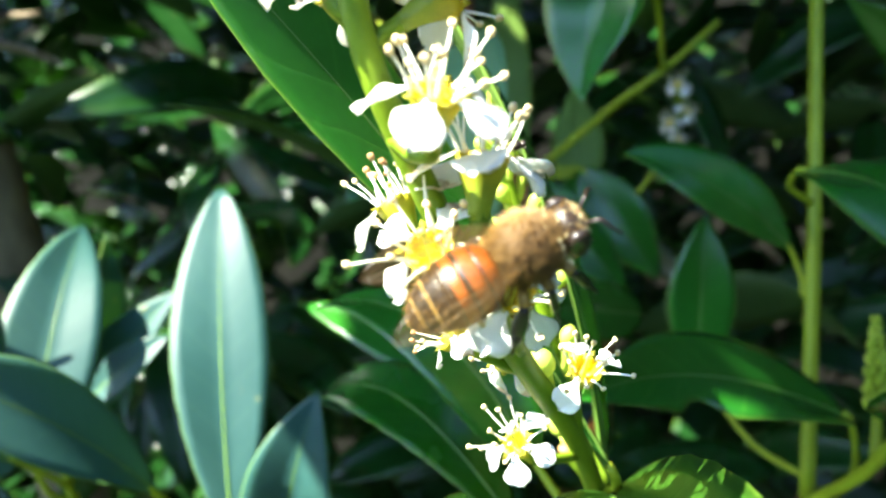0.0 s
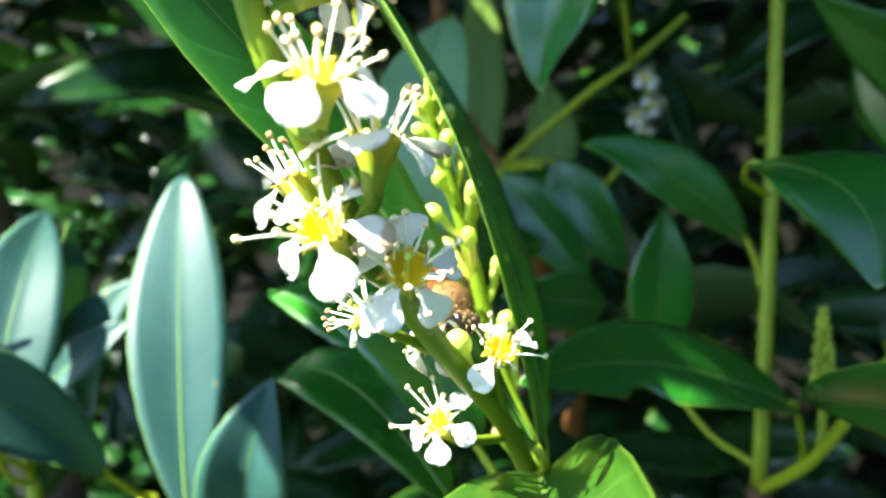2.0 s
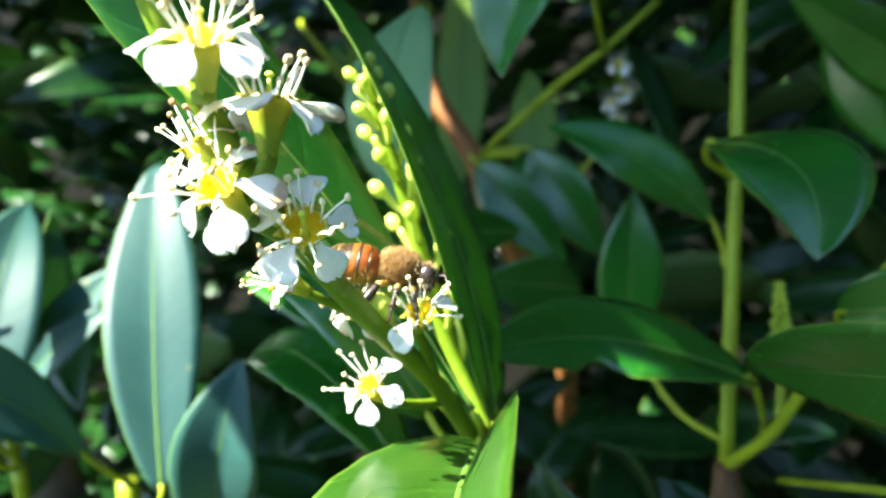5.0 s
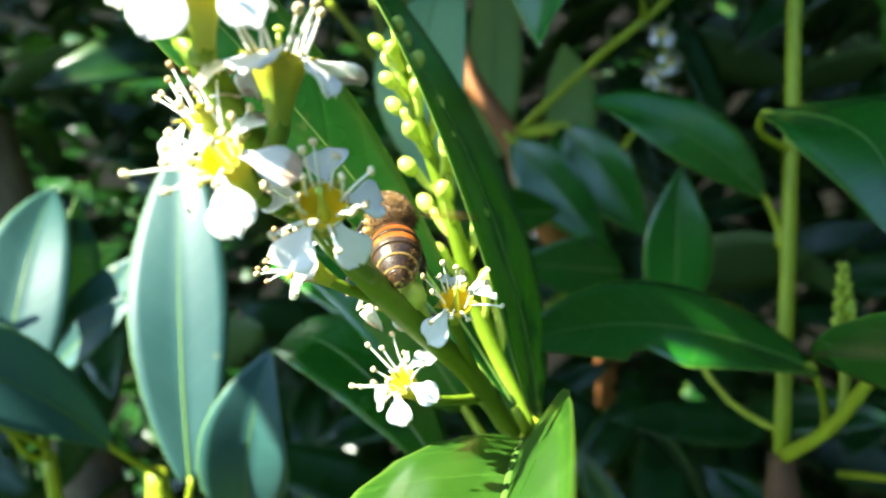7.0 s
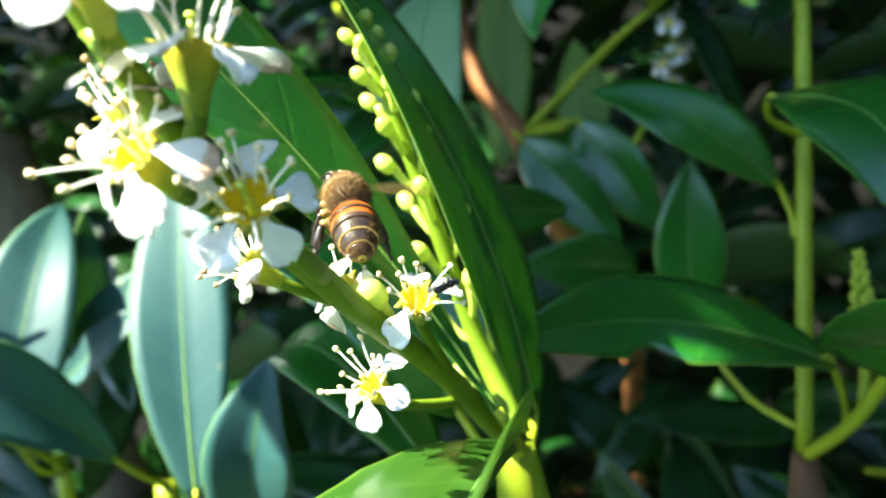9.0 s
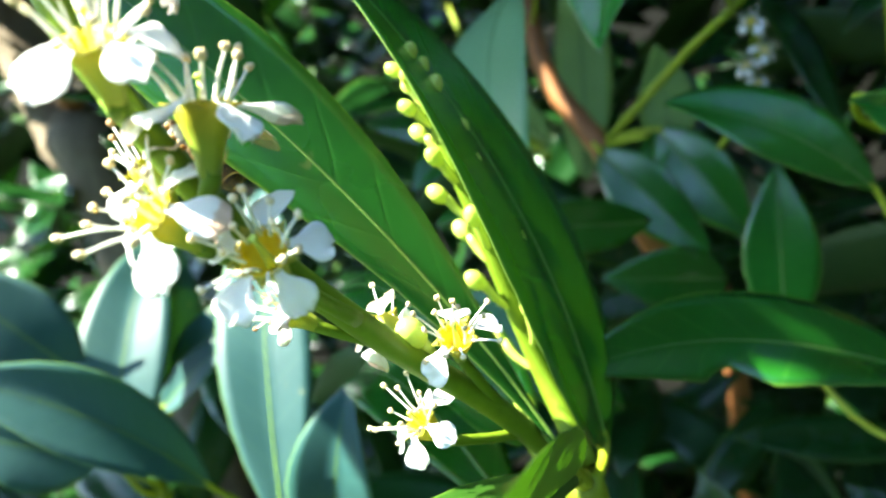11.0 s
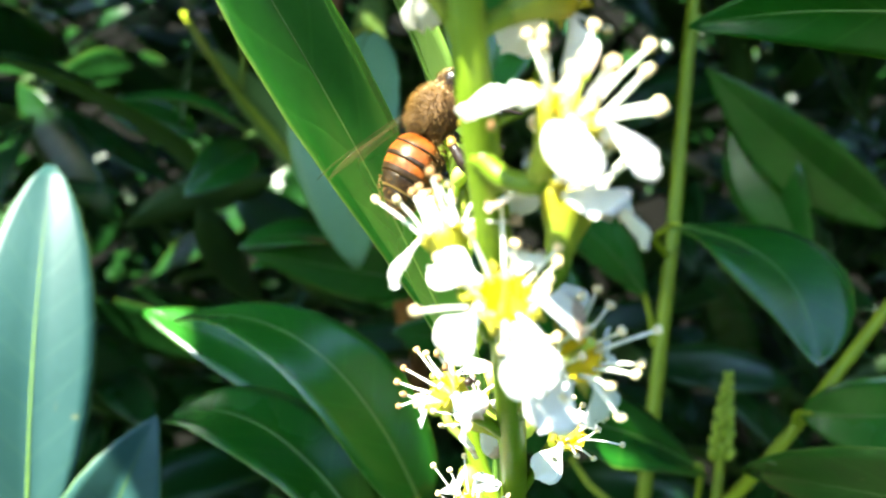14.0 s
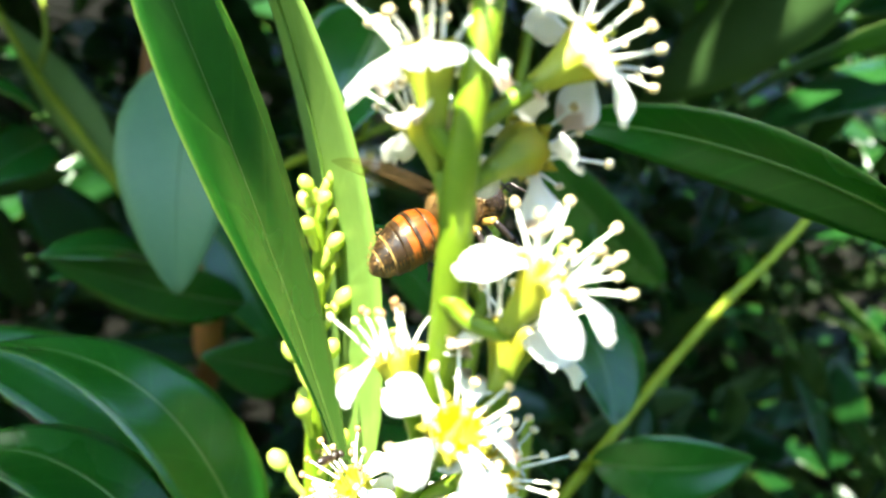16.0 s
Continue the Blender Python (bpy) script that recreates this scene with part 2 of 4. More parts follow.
def wing_surface():
    m = bpy.data.materials.new("wing")
    m.use_nodes = True
    nt = m.node_tree
    b = nt.nodes["Principled BSDF"]
    uv = nt.nodes.new("ShaderNodeUVMap")
    uv.uv_map = "UVMap"
    sep = nt.nodes.new("ShaderNodeSeparateXYZ")
    nt.links.new(uv.outputs[0], sep.inputs[0])
    bent = maths(nt, "ADD", maths(nt, "MULTIPLY", sep.outputs[0], 4.0), maths(nt, "MULTIPLY", tex(nt, 300, 1, 0.4), 1.2))
    line = maths(nt, "ABSOLUTE", maths(nt, "SUBTRACT", maths(nt, "FRACT", bent), 0.5))
    vein = ramp(nt, line, [(0.03, (0.28, 0.28, 0.28)), (0.07, (0.03, 0.03, 0.03))])
    b.inputs["Base Color"].default_value = (0.12, 0.08, 0.04, 1)
    b.inputs["Roughness"].default_value = 0.3
    b.inputs["Specular IOR Level"].default_value = 0.25
    tr = nt.nodes.new("ShaderNodeBsdfTransparent")
    tr.inputs[0].default_value = (0.96, 0.93, 0.86, 1)
    mx = nt.nodes.new("ShaderNodeMixShader")
    nt.links.new(vein, mx.inputs[0])
    nt.links.new(tr.outputs[0], mx.inputs[1])
    nt.links.new(b.outputs[0], mx.inputs[2])
    nt.links.new(mx.outputs[0], nt.nodes["Material Output"].inputs[0])
    return m


WING = wing_surface()


# ---- building blocks (centimetres from a point 1.2 m above the ground where the film begins, tilted with the first view) ----
TURN = Euler((radians(TILT), 0, 0)).to_matrix()


def P(x, y, z):
    return TURN @ Vector((x / 100, y / 100, z / 100)) + Vector((0, 0, 1.2))


def way(v):
    return TURN @ Vector(v)


def part(name, bm, material, parent=None, label="", smooth=True):
    me = bpy.data.meshes.new(name)
    bm.to_mesh(me)
    bm.free()
    for mt in material if isinstance(material, (list, tuple)) else [material]:
        me.materials.append(mt)
    if smooth:
        me.shade_smooth()
    ob = new(name, me)
    ob.parent = parent
    if parent and parent.type == "EMPTY":
        ob.matrix_parent_inverse = Matrix.Translation(-parent.location)
    if label:
        ob["label"] = label
    return ob


def shared(name, me, m, parent):
    ob = new(name, me)
    ob.parent = parent
    ob.matrix_local = m
    return ob


def frame_along(d, up=(0, 0, 1)):
    """A turn whose z runs along d and whose x is as near as can be to up."""
    z = Vector(d).normalized()
    x = Vector(up) - z * z.dot(Vector(up))
    if x.length < 1e-4:
        x = z.orthogonal()
    x.normalize()
    return Matrix((x, z.cross(x), z)).transposed()


def spline(points, n):
    """Points evenly along a Catmull-Rom curve."""
    pts = [Vector(p) for p in points]
    pts = [2 * pts[0] - pts[1], *pts, 2 * pts[-1] - pts[-2]]
    out, spans = [], len(pts) - 3
    for k in range(n + 1):
        u = k / n * spans
        i = min(int(u), spans - 1)
        f = u - i
        a, b, c, d = pts[i:i + 4]
        out.append(0.5 * (2 * b + (c - a) * f + (2 * a - 5 * b + 4 * c - d) * f * f + (3 * b - a - 3 * c + d) * f ** 3))
    return out


def tube_into(bm, path, radii, sides=8, mat=0):
    """A closed tube along a path; radii is one number, a pair or a list as long as the path."""
    n = len(path)
    if isinstance(radii, (int, float)):
        radii = (radii, radii)
    if len(radii) == 2:
        radii = [radii[0] + (radii[1] - radii[0]) * k / (n - 1) for k in range(n)]
    rings, side = [], None
    for k, p in enumerate(path):
        d = (path[min(k + 1, n - 1)] - path[max(k - 1, 0)]).normalized()
        side = d.orthogonal() if side is None else side - d * side.dot(d)
        side.normalize()
        other = d.cross(side)
        rings.append([bm.verts.new(p + radii[k] * (math.cos(a) * side + math.sin(a) * other)) for a in (2 * math.pi * j / sides for j in range(sides))])
    for a, b in zip(rings, rings[1:]):
        for j in range(sides):
            bm.faces.new((a[j], a[(j + 1) % sides], b[(j + 1) % sides], b[j])).material_index = mat
    bm.faces.new(rings[0][::-1]).material_index = mat
    bm.faces.new(rings[-1]).material_index = mat


def tube(name, points, radii, material, parent=None, sides=10, n=14, label=""):
    bm = bmesh.new()
    tube_into(bm, spline(points, n), radii, sides)
    return part(name, bm, material, parent, label)


def profile(s, widest=0.45, sharp=0.75):
    """A leaf's half-width, 0 to 1, from its base at 0 to its tip at 1."""
    u = s ** (math.log(0.5) / math.log(widest))
    return max(0.0, math.sin(math.pi * u)) ** sharp * (1 - 0.22 * s ** 3)


def leaf_into(bm, base, tip, width, normal, bend=0.08, fold=18.0, curl=0.0, twist=0.0, widest=0.45, sharp=0.75, wavy=0.02, sway=0.0, thick=0.00035, ns=22, nw=4, bite=None, seed=0, erect=None):
    """A leaf blade as a thin closed shell from base to tip. bend: bow of the midrib towards the upper side, as a share of the length;
    fold: degrees by which each half rises from flat; curl: further rise or fall (-) of the margin; bite: (from, to, side) eaten out of the margin;
    erect: degrees by which the second half alone rises."""
    base, tip = Vector(base), Vector(tip)
    axis = tip - base
    length = axis.length
    axis.normalize()
    rnd = random.Random(seed)
    ph = rnd.uniform(0, 6.28)
    nrm = Vector(normal) - axis * axis.dot(Vector(normal))
    nrm.normalize()
    flank = axis.cross(nrm)
    uvl = bm.loops.layers.uv.get("UVMap") or bm.loops.layers.uv.new("UVMap")
    top, low, uvs, mids = [], [], [], []
    for i in range(ns + 1):
        s = i / ns
        c = base + axis * length * s + (nrm * bend + flank * sway) * (length * 4 * s * (1 - s))
        tan = (axis + (nrm * bend + flank * sway) * 4 * (1 - 2 * s)).normalized()
        nn = (nrm - tan * nrm.dot(tan)).normalized()
        turn = Matrix.Rotation(radians(twist * (s - 0.5)), 3, tan)
        nn = turn @ nn
        side = tan.cross(nn)
        half = width / 2 * profile(min(max(s, 0.004), 0.996), widest, sharp)
        mids.append((c, nn))
        rt, rl, ru = [], [], []
        for j in range(-nw, nw + 1):
            u = j / nw
            h = half
            if bite and bite[0] < s < bite[1] and u * bite[2] > 0:
                v = (s - bite[0]) / (bite[1] - bite[0])
                h *= 1 - 0.42 * math.sin(math.pi * v) ** 0.6 * (0.8 + 0.2 * math.sin(v * 17))
            if abs(j) == nw and 0.1 < s < 0.97:
                h *= 1 + 0.012 * math.sin(s * 75)
            a = radians(erect if erect is not None and u < 0 else fold)
            off = abs(u) * h
            rise = off * math.sin(a) + curl * off * abs(u) + wavy * width * u * u * math.sin(s * 9 + ph + (0.9 if u > 0 else 0))
            p = c + side * (math.copysign(off, u) * math.cos(a)) + nn * rise
            t = thick * (0.35 if abs(j) == nw else 1.0)
            rt.append(bm.verts.new(p + nn * t / 2))
            rl.append(bm.verts.new(p - nn * t / 2))
            ru.append((0.5 + 0.5 * u, s))
        top.append(rt), low.append(rl), uvs.append(ru)
    m = 2 * nw

    def quad(vs, us, mat):
        f = bm.faces.new(vs)
        f.material_index = mat
        for lp, w in zip(f.loops, us):
            lp[uvl].uv = w

    for i in range(ns):
        for j in range(m):
            q = ((i, j), (i, j + 1), (i + 1, j + 1), (i + 1, j))
            quad([top[a][b] for a, b in q], [uvs[a][b] for a, b in q], 0)
            quad([low[a][b] for a, b in q[::-1]], [uvs[a][b] for a, b in q[::-1]], 1)
        for j, flip in ((0, 1), (m, 0)):
            q = [top[i][j], top[i + 1][j], low[i + 1][j], low[i][j]]
            w = [uvs[i][j], uvs[i + 1][j], uvs[i + 1][j], uvs[i][j]]
            quad(q[::-1] if flip == 0 else q, w[::-1] if flip == 0 else w, 1)
    for i, flip in ((0, 0), (ns, 1)):
        q = top[i] + low[i][::-1]
        w = uvs[i] + uvs[i][::-1]
        quad(q if flip else q[::-1], w if flip else w[::-1], 1)
    bmesh.ops.recalc_face_normals(bm, faces=bm.faces)
    return mids


LEAF_SEED = [100]


def leaf(parent, base, tip, width, normal, bend=0.08, fold=18.0, curl=0.0, twist=0.0, widest=0.45, sharp=0.75, wavy=0.02, sway=0.0, stalk=None, rib=0.036, bite=None, label="", top=None, erect=None):
    """One laurel leaf in centimetres: blade with a midrib on both sides, and a stalk to the point given."""
    LEAF_SEED[0] += 1
    bm = bmesh.new()
    mids = leaf_into(bm, P(*base), P(*tip), width / 100, way(normal), bend, fold, curl, twist, widest, sharp, wavy, sway, bite=bite, seed=LEAF_SEED[0], erect=erect)
    blade = part("leaf", bm, [top or LEAF_TOP, LEAF_UNDER], parent, label)
    bm = bmesh.new()
    n = len(mids)
    tube_into(bm, [c + nn * 0.0001 for c, nn in mids[:-1]], [rib / 100 * (1.0 - 0.85 * k / n) for k in range(n - 1)], 6)
    tube_into(bm, [c - nn * 0.0003 for c, nn in mids[:-1]], [rib / 100 * 1.2 * (1.0 - 0.85 * k / n) for k in range(n - 1)], 6)
    part("midrib", bm, MIDRIB, blade)
    if stalk:
        a, b = mids[0][0], P(*stalk)
        d = (mids[1][0] - a).normalized()
        bm = bmesh.new()
        tube_into(bm, spline([b, (a + b) / 2 - d * (a - b).length * 0.15, a, a + d * 0.002], 10), (rib / 100 * 2.2, rib / 100 * 1.4), 8)
        part("petiole", bm, GREEN_STEM, blade)
    return blade


def thing(name, label, category, group="", at=None):
    ob = new(name)
    if at:
        ob.location = P(*at)
    ob.empty_display_size = 0.01
    return tagged(ob, label, category, group)


# ---- ground ----
def ground():
    bm = bmesh.new()
    bmesh.ops.create_grid(bm, x_segments=40, y_segments=40, size=60)
    for v in bm.verts:
        r = v.co.length
        v.co *= 1 + (r / 12) ** 2
        v.co.z = 0.02 * noise.noise(v.co * 0.6)
    g = part("ground", bm, GRASS)
    tagged(g, "rough grass around the hedge", "ground", kind="structure")
    # dark sheet added under the hedge so that gaps between leaves look dark
    bm = bmesh.new()
    bmesh.ops.create_grid(bm, x_segments=60, y_segments=30, size=1)
    for v in bm.verts:
        v.co = Vector((v.co.x * 4, 0.75 + v.co.y * 0.8, 0.03 + 0.015 * noise.noise(v.co * 9)))
    bed = part("soil_bed", bm, SOIL)
    # backing wall, added so that gaps in the hedge stay dark
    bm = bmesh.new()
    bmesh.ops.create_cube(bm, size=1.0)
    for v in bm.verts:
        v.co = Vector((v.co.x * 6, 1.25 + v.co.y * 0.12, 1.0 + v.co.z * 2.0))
    wall = part("wall_north", bm, SHADE_WALL, smooth=False)
    # wall added on this side to block the sky's light
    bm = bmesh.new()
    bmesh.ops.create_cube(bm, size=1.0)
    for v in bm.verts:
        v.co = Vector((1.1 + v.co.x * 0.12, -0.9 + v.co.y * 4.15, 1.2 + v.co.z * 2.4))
    side = part("wall_east", bm, SHADE_WALL, smooth=False)
    # unseen wall added behind the camera, cuts low sky light and bounce
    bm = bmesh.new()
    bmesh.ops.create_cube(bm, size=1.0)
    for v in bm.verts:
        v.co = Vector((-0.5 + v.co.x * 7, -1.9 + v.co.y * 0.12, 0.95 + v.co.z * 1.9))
    across = part("wall_south", bm, SHADE_WALL, smooth=False)
    tagged(across, "dark wall added unseen behind the camera to cut low sky light", "wall", kind="structure")
    tagged(side, "dark wall added beside the hedge to block sky light", "wall", kind="structure")
    tagged(wall, "dark wall added behind the hedge to keep its gaps dark", "wall", kind="structure")
    tagged(bed, "dark soil sheet added under the hedge to darken its gaps", "ground", kind="structure")


ground()

# ---- flowers ----
def petal_mesh(seed):
    rnd = random.Random(seed)
    bm = bmesh.new()
    length, width = rnd.uniform(0.0032, 0.0040), rnd.uniform(0.0026, 0.0033)
    n, w = 10, 3
    top, low = [], []
    cup = rnd.uniform(0.1, 0.35)
    for i in range(n + 1):
        s = i / n
        u = min(1.0, max(0.0, (s - 0.08) / 0.55))
        half = width / 2 * (0.22 + 0.78 * u * u * (3 - 2 * u))
        if s > 0.66:
            half *= max(0.3, math.sqrt(max(0.0, 1 - ((s - 0.66) / 0.35) ** 2)))
        rt, rl = [], []
        for j in range(-w, w + 1):
            u = j / w
            z = cup * length * (s * s * 0.6) - cup * half * u * u * 0.9 + 0.00016 * s * math.sin(9 * s + seed * 1.7 + 4 * u) + 0.0001 * s * math.sin(6 * u + seed)
            p = Vector((s * length * (1 - s * (0.05 * u * u * (s > 0.9) + 0.05 * math.sin(5 * u + seed * 2.1))), u * half, -z))
            th = 0.00005
            rt.append(bm.verts.new(p + Vector((0, 0, th))))
            rl.append(bm.verts.new(p - Vector((0, 0, th))))
        top.append(rt), low.append(rl)
    m = 2 * w
    for i in range(n):
        for j in range(m):
            bm.faces.new((top[i][j], top[i + 1][j], top[i + 1][j + 1], top[i][j + 1]))
            bm.faces.new((low[i][j], low[i][j + 1], low[i + 1][j + 1], low[i + 1][j]))
        bm.faces.new((top[i][0], low[i][0], low[i + 1][0], top[i + 1][0]))
        bm.faces.new((top[i][m], top[i + 1][m], low[i + 1][m], low[i][m]))
    bm.faces.new([*top[0], *low[0][::-1]])
    bm.faces.new([*top[n][::-1], *low[n]])
    me = bpy.data.meshes.new("petal")
    bm.to_mesh(me)
    bm.free()
    me.materials.append(PETAL)
    me.shade_smooth()
    return me


def ball_into(bm, centre, radii, turn=None, mat=0, u=10, v=7):
    r = bmesh.ops.create_uvsphere(bm, u_segments=u, v_segments=v, radius=1.0)
    m = Matrix.Translation(centre) @ (turn.to_4x4() if turn else Matrix.Identity(4)) @ Matrix.Diagonal((*radii, 1))
    bmesh.ops.transform(bm, matrix=m, verts=r["verts"])
    for f in {f for vt in r["verts"] for f in vt.link_faces}:
        f.material_index = mat


def stamen_mesh(seed, head):
    """A stamen that rises along z, bows along x and bears a two-lobed head."""
    rnd = random.Random(seed)
    bm = bmesh.new()
    length, bow = rnd.uniform(0.0025, 0.0039), rnd.uniform(-0.0007, 0.0012)
    path = spline([(0, 0, 0), (bow * 0.35, 0, length * 0.5), (bow, 0, length)], 6)
    tube_into(bm, path, (0.00013, 0.00008), 6, 0)
    ball_into(bm, path[-1] + Vector((0, 0.0001, 0.0001)), (0.00023, 0.0002, 0.00032), None, 1, 8, 6)
    ball_into(bm, path[-1] + Vector((0, -0.0001, 0.0001)), (0.00023, 0.0002, 0.00032), None, 1, 8, 6)
    me = bpy.data.meshes.new("stamen")
    bm.to_mesh(me)
    bm.free()
    for mt in (FILAMENT, head):
        me.materials.append(mt)
    me.shade_smooth()
    return me


PETALS = [petal_mesh(k) for k in range(9)]
STAMENS = [stamen_mesh(k, ANTHER) for k in range(5)]
OLD_STAMENS = [stamen_mesh(40 + k, WITHERED) for k in range(3)]


def cup_mesh():
    """The flower's cup: green funnel outside, orange-yellow nectary inside, five small teeth on the rim."""
    bm = bmesh.new()
    prof = [(0.00062, -0.0040, 0), (0.00072, -0.0032, 0), (0.00096, -0.0022, 0), (0.0013, -0.0013, 0), (0.00156, -0.0006, 0), (0.00172, 0.0, 0), (0.00164, 0.00005, 2),
            (0.00146, -0.0002, 1), (0.0012, -0.0011, 1), (0.0007, -0.0018, 1), (0.0002, -0.0020, 1)]
    sides, rings = 20, []
    for r, z, mt in prof:
        rings.append([bm.verts.new((r * math.cos(a) * (1 + 0.05 * math.cos(5 * a)), r * math.sin(a) * (1 + 0.05 * math.cos(5 * a)), z + (0.00018 * math.cos(5 * a) if abs(z) < 0.0001 else 0))) for a in (2 * math.pi * k / sides for k in range(sides))])
    for k, (a, b) in enumerate(zip(rings, rings[1:])):
        for j in range(sides):
            bm.faces.new((a[j], a[(j + 1) % sides], b[(j + 1) % sides], b[j])).material_index = prof[k + 1][2]
    bm.faces.new(rings[0][::-1])
    bm.faces.new(rings[-1]).material_index = 1
    for k in range(5):
        a = 2 * math.pi * (k + 0.5) / 5
        out, aside = Vector((math.cos(a), math.sin(a), 0)), Vector((-math.sin(a), math.cos(a), 0))
        q = [bm.verts.new(v) for v in (out * 0.00165 - aside * 0.0005, out * 0.00165 + aside * 0.0005, out * 0.0025 + Vector((0, 0, 0.0001)), out * 0.0017 + Vector((0, 0, -0.00022)))]
        for f in ((0, 1, 2), (1, 3, 2), (3, 0, 2), (1, 0, 3)):
            bm.faces.new([q[m] for m in f]).material_index = 2
    me = bpy.data.meshes.new("flower")
    bm.to_mesh(me)
    bm.free()
    me.materials.append(CALYX), me.materials.append(NECTARY), me.materials.append(CUP_RIM)
    me.shade_smooth()
    return me


def style_mesh():
    bm = bmesh.new()
    tube_into(bm, spline([(0, 0, -0.0019), (0.0001, 0, -0.0004), (0.0003, 0.0001, 0.0014)], 6), (0.00045, 0.00013), 8)
    ball_into(bm, Vector((0.0003, 0.0001, 0.0015)), (0.00032, 0.00032, 0.0002))
    me = bpy.data.meshes.new("pistil")
    bm.to_mesh(me)
    bm.free()
    me.materials.append(BUD)
    me.shade_smooth()
    return me


CUP, STYLE = cup_mesh(), style_mesh()


def flower(raceme, centre, facing, foot, spin=0.0, size=1.0, petals=(1, 1, 1, 1, 1), reflex=25.0, stamens=13, lean=42.0, old=False, seed=0):
    """One open flower in centimetres. facing: the way its mouth looks; foot: where its stalk leaves the main stalk."""
    rnd = random.Random(seed)
    m = Matrix.LocRotScale(P(*centre), frame_along(way(facing)).to_quaternion() @ Euler((0, 0, radians(spin))).to_quaternion(), (size,) * 3)
    cup = new("flower", CUP)
    cup.parent = raceme
    cup.matrix_parent_inverse = Matrix.Translation(-raceme.location)
    cup.matrix_basis = m
    if old:
        cup["label"] = "fading flower with browned stamens"
    for k, have in enumerate(petals):
        if not have:
            continue
        a = 2 * math.pi * k / 5 + rnd.uniform(-0.12, 0.12)
        turn = Euler((0, 0, a)).to_matrix() @ Euler((rnd.uniform(-0.25, 0.25), radians(reflex + rnd.uniform(-14, 16)), 0)).to_matrix()
        shared("petal", PETALS[rnd.randrange(9)], Matrix.Translation(Vector((0.00155 * math.cos(a), 0.00155 * math.sin(a), 0.00005))) @ turn.to_4x4(), cup)
    for k in range(stamens):
        a = 2 * math.pi * (k + rnd.uniform(-0.3, 0.3)) / stamens
        ring = 0.00145 if k % 2 else 0.0012
        turn = Euler((0, 0, a)).to_matrix() @ Euler((0, radians(lean + rnd.uniform(-22, 20) - (8 if k % 2 else 18)), 0)).to_matrix()
        pool = OLD_STAMENS if old and rnd.random() < 0.7 else STAMENS
        s = rnd.uniform(0.75, 1.1)
        shared("stamen", rnd.choice(pool), Matrix.Translation(Vector((ring * math.cos(a), ring * math.sin(a), 0))) @ turn.to_4x4() @ Matrix.Diagonal((1, 1, s, 1)), cup)
    shared("pistil", STYLE, Matrix.Identity(4), cup)
    bm = bmesh.new()
    inv = m.inverted()
    end, start = Vector((0, 0, -0.0037)), inv @ P(*foot)
    tube_into(bm, spline([start, (start + end) / 2 + Vector((0, 0, -0.0008)), end + Vector((0, 0, -0.0006)), end], 10), [0.00074, 0.00066, 0.0006, 0.0006, 0.00058, 0.00058, 0.0006, 0.0006, 0.00062, 0.00064, 0.00068], 8)
    part("pedicel", bm, PEDUNCLE, cup)
    return cup


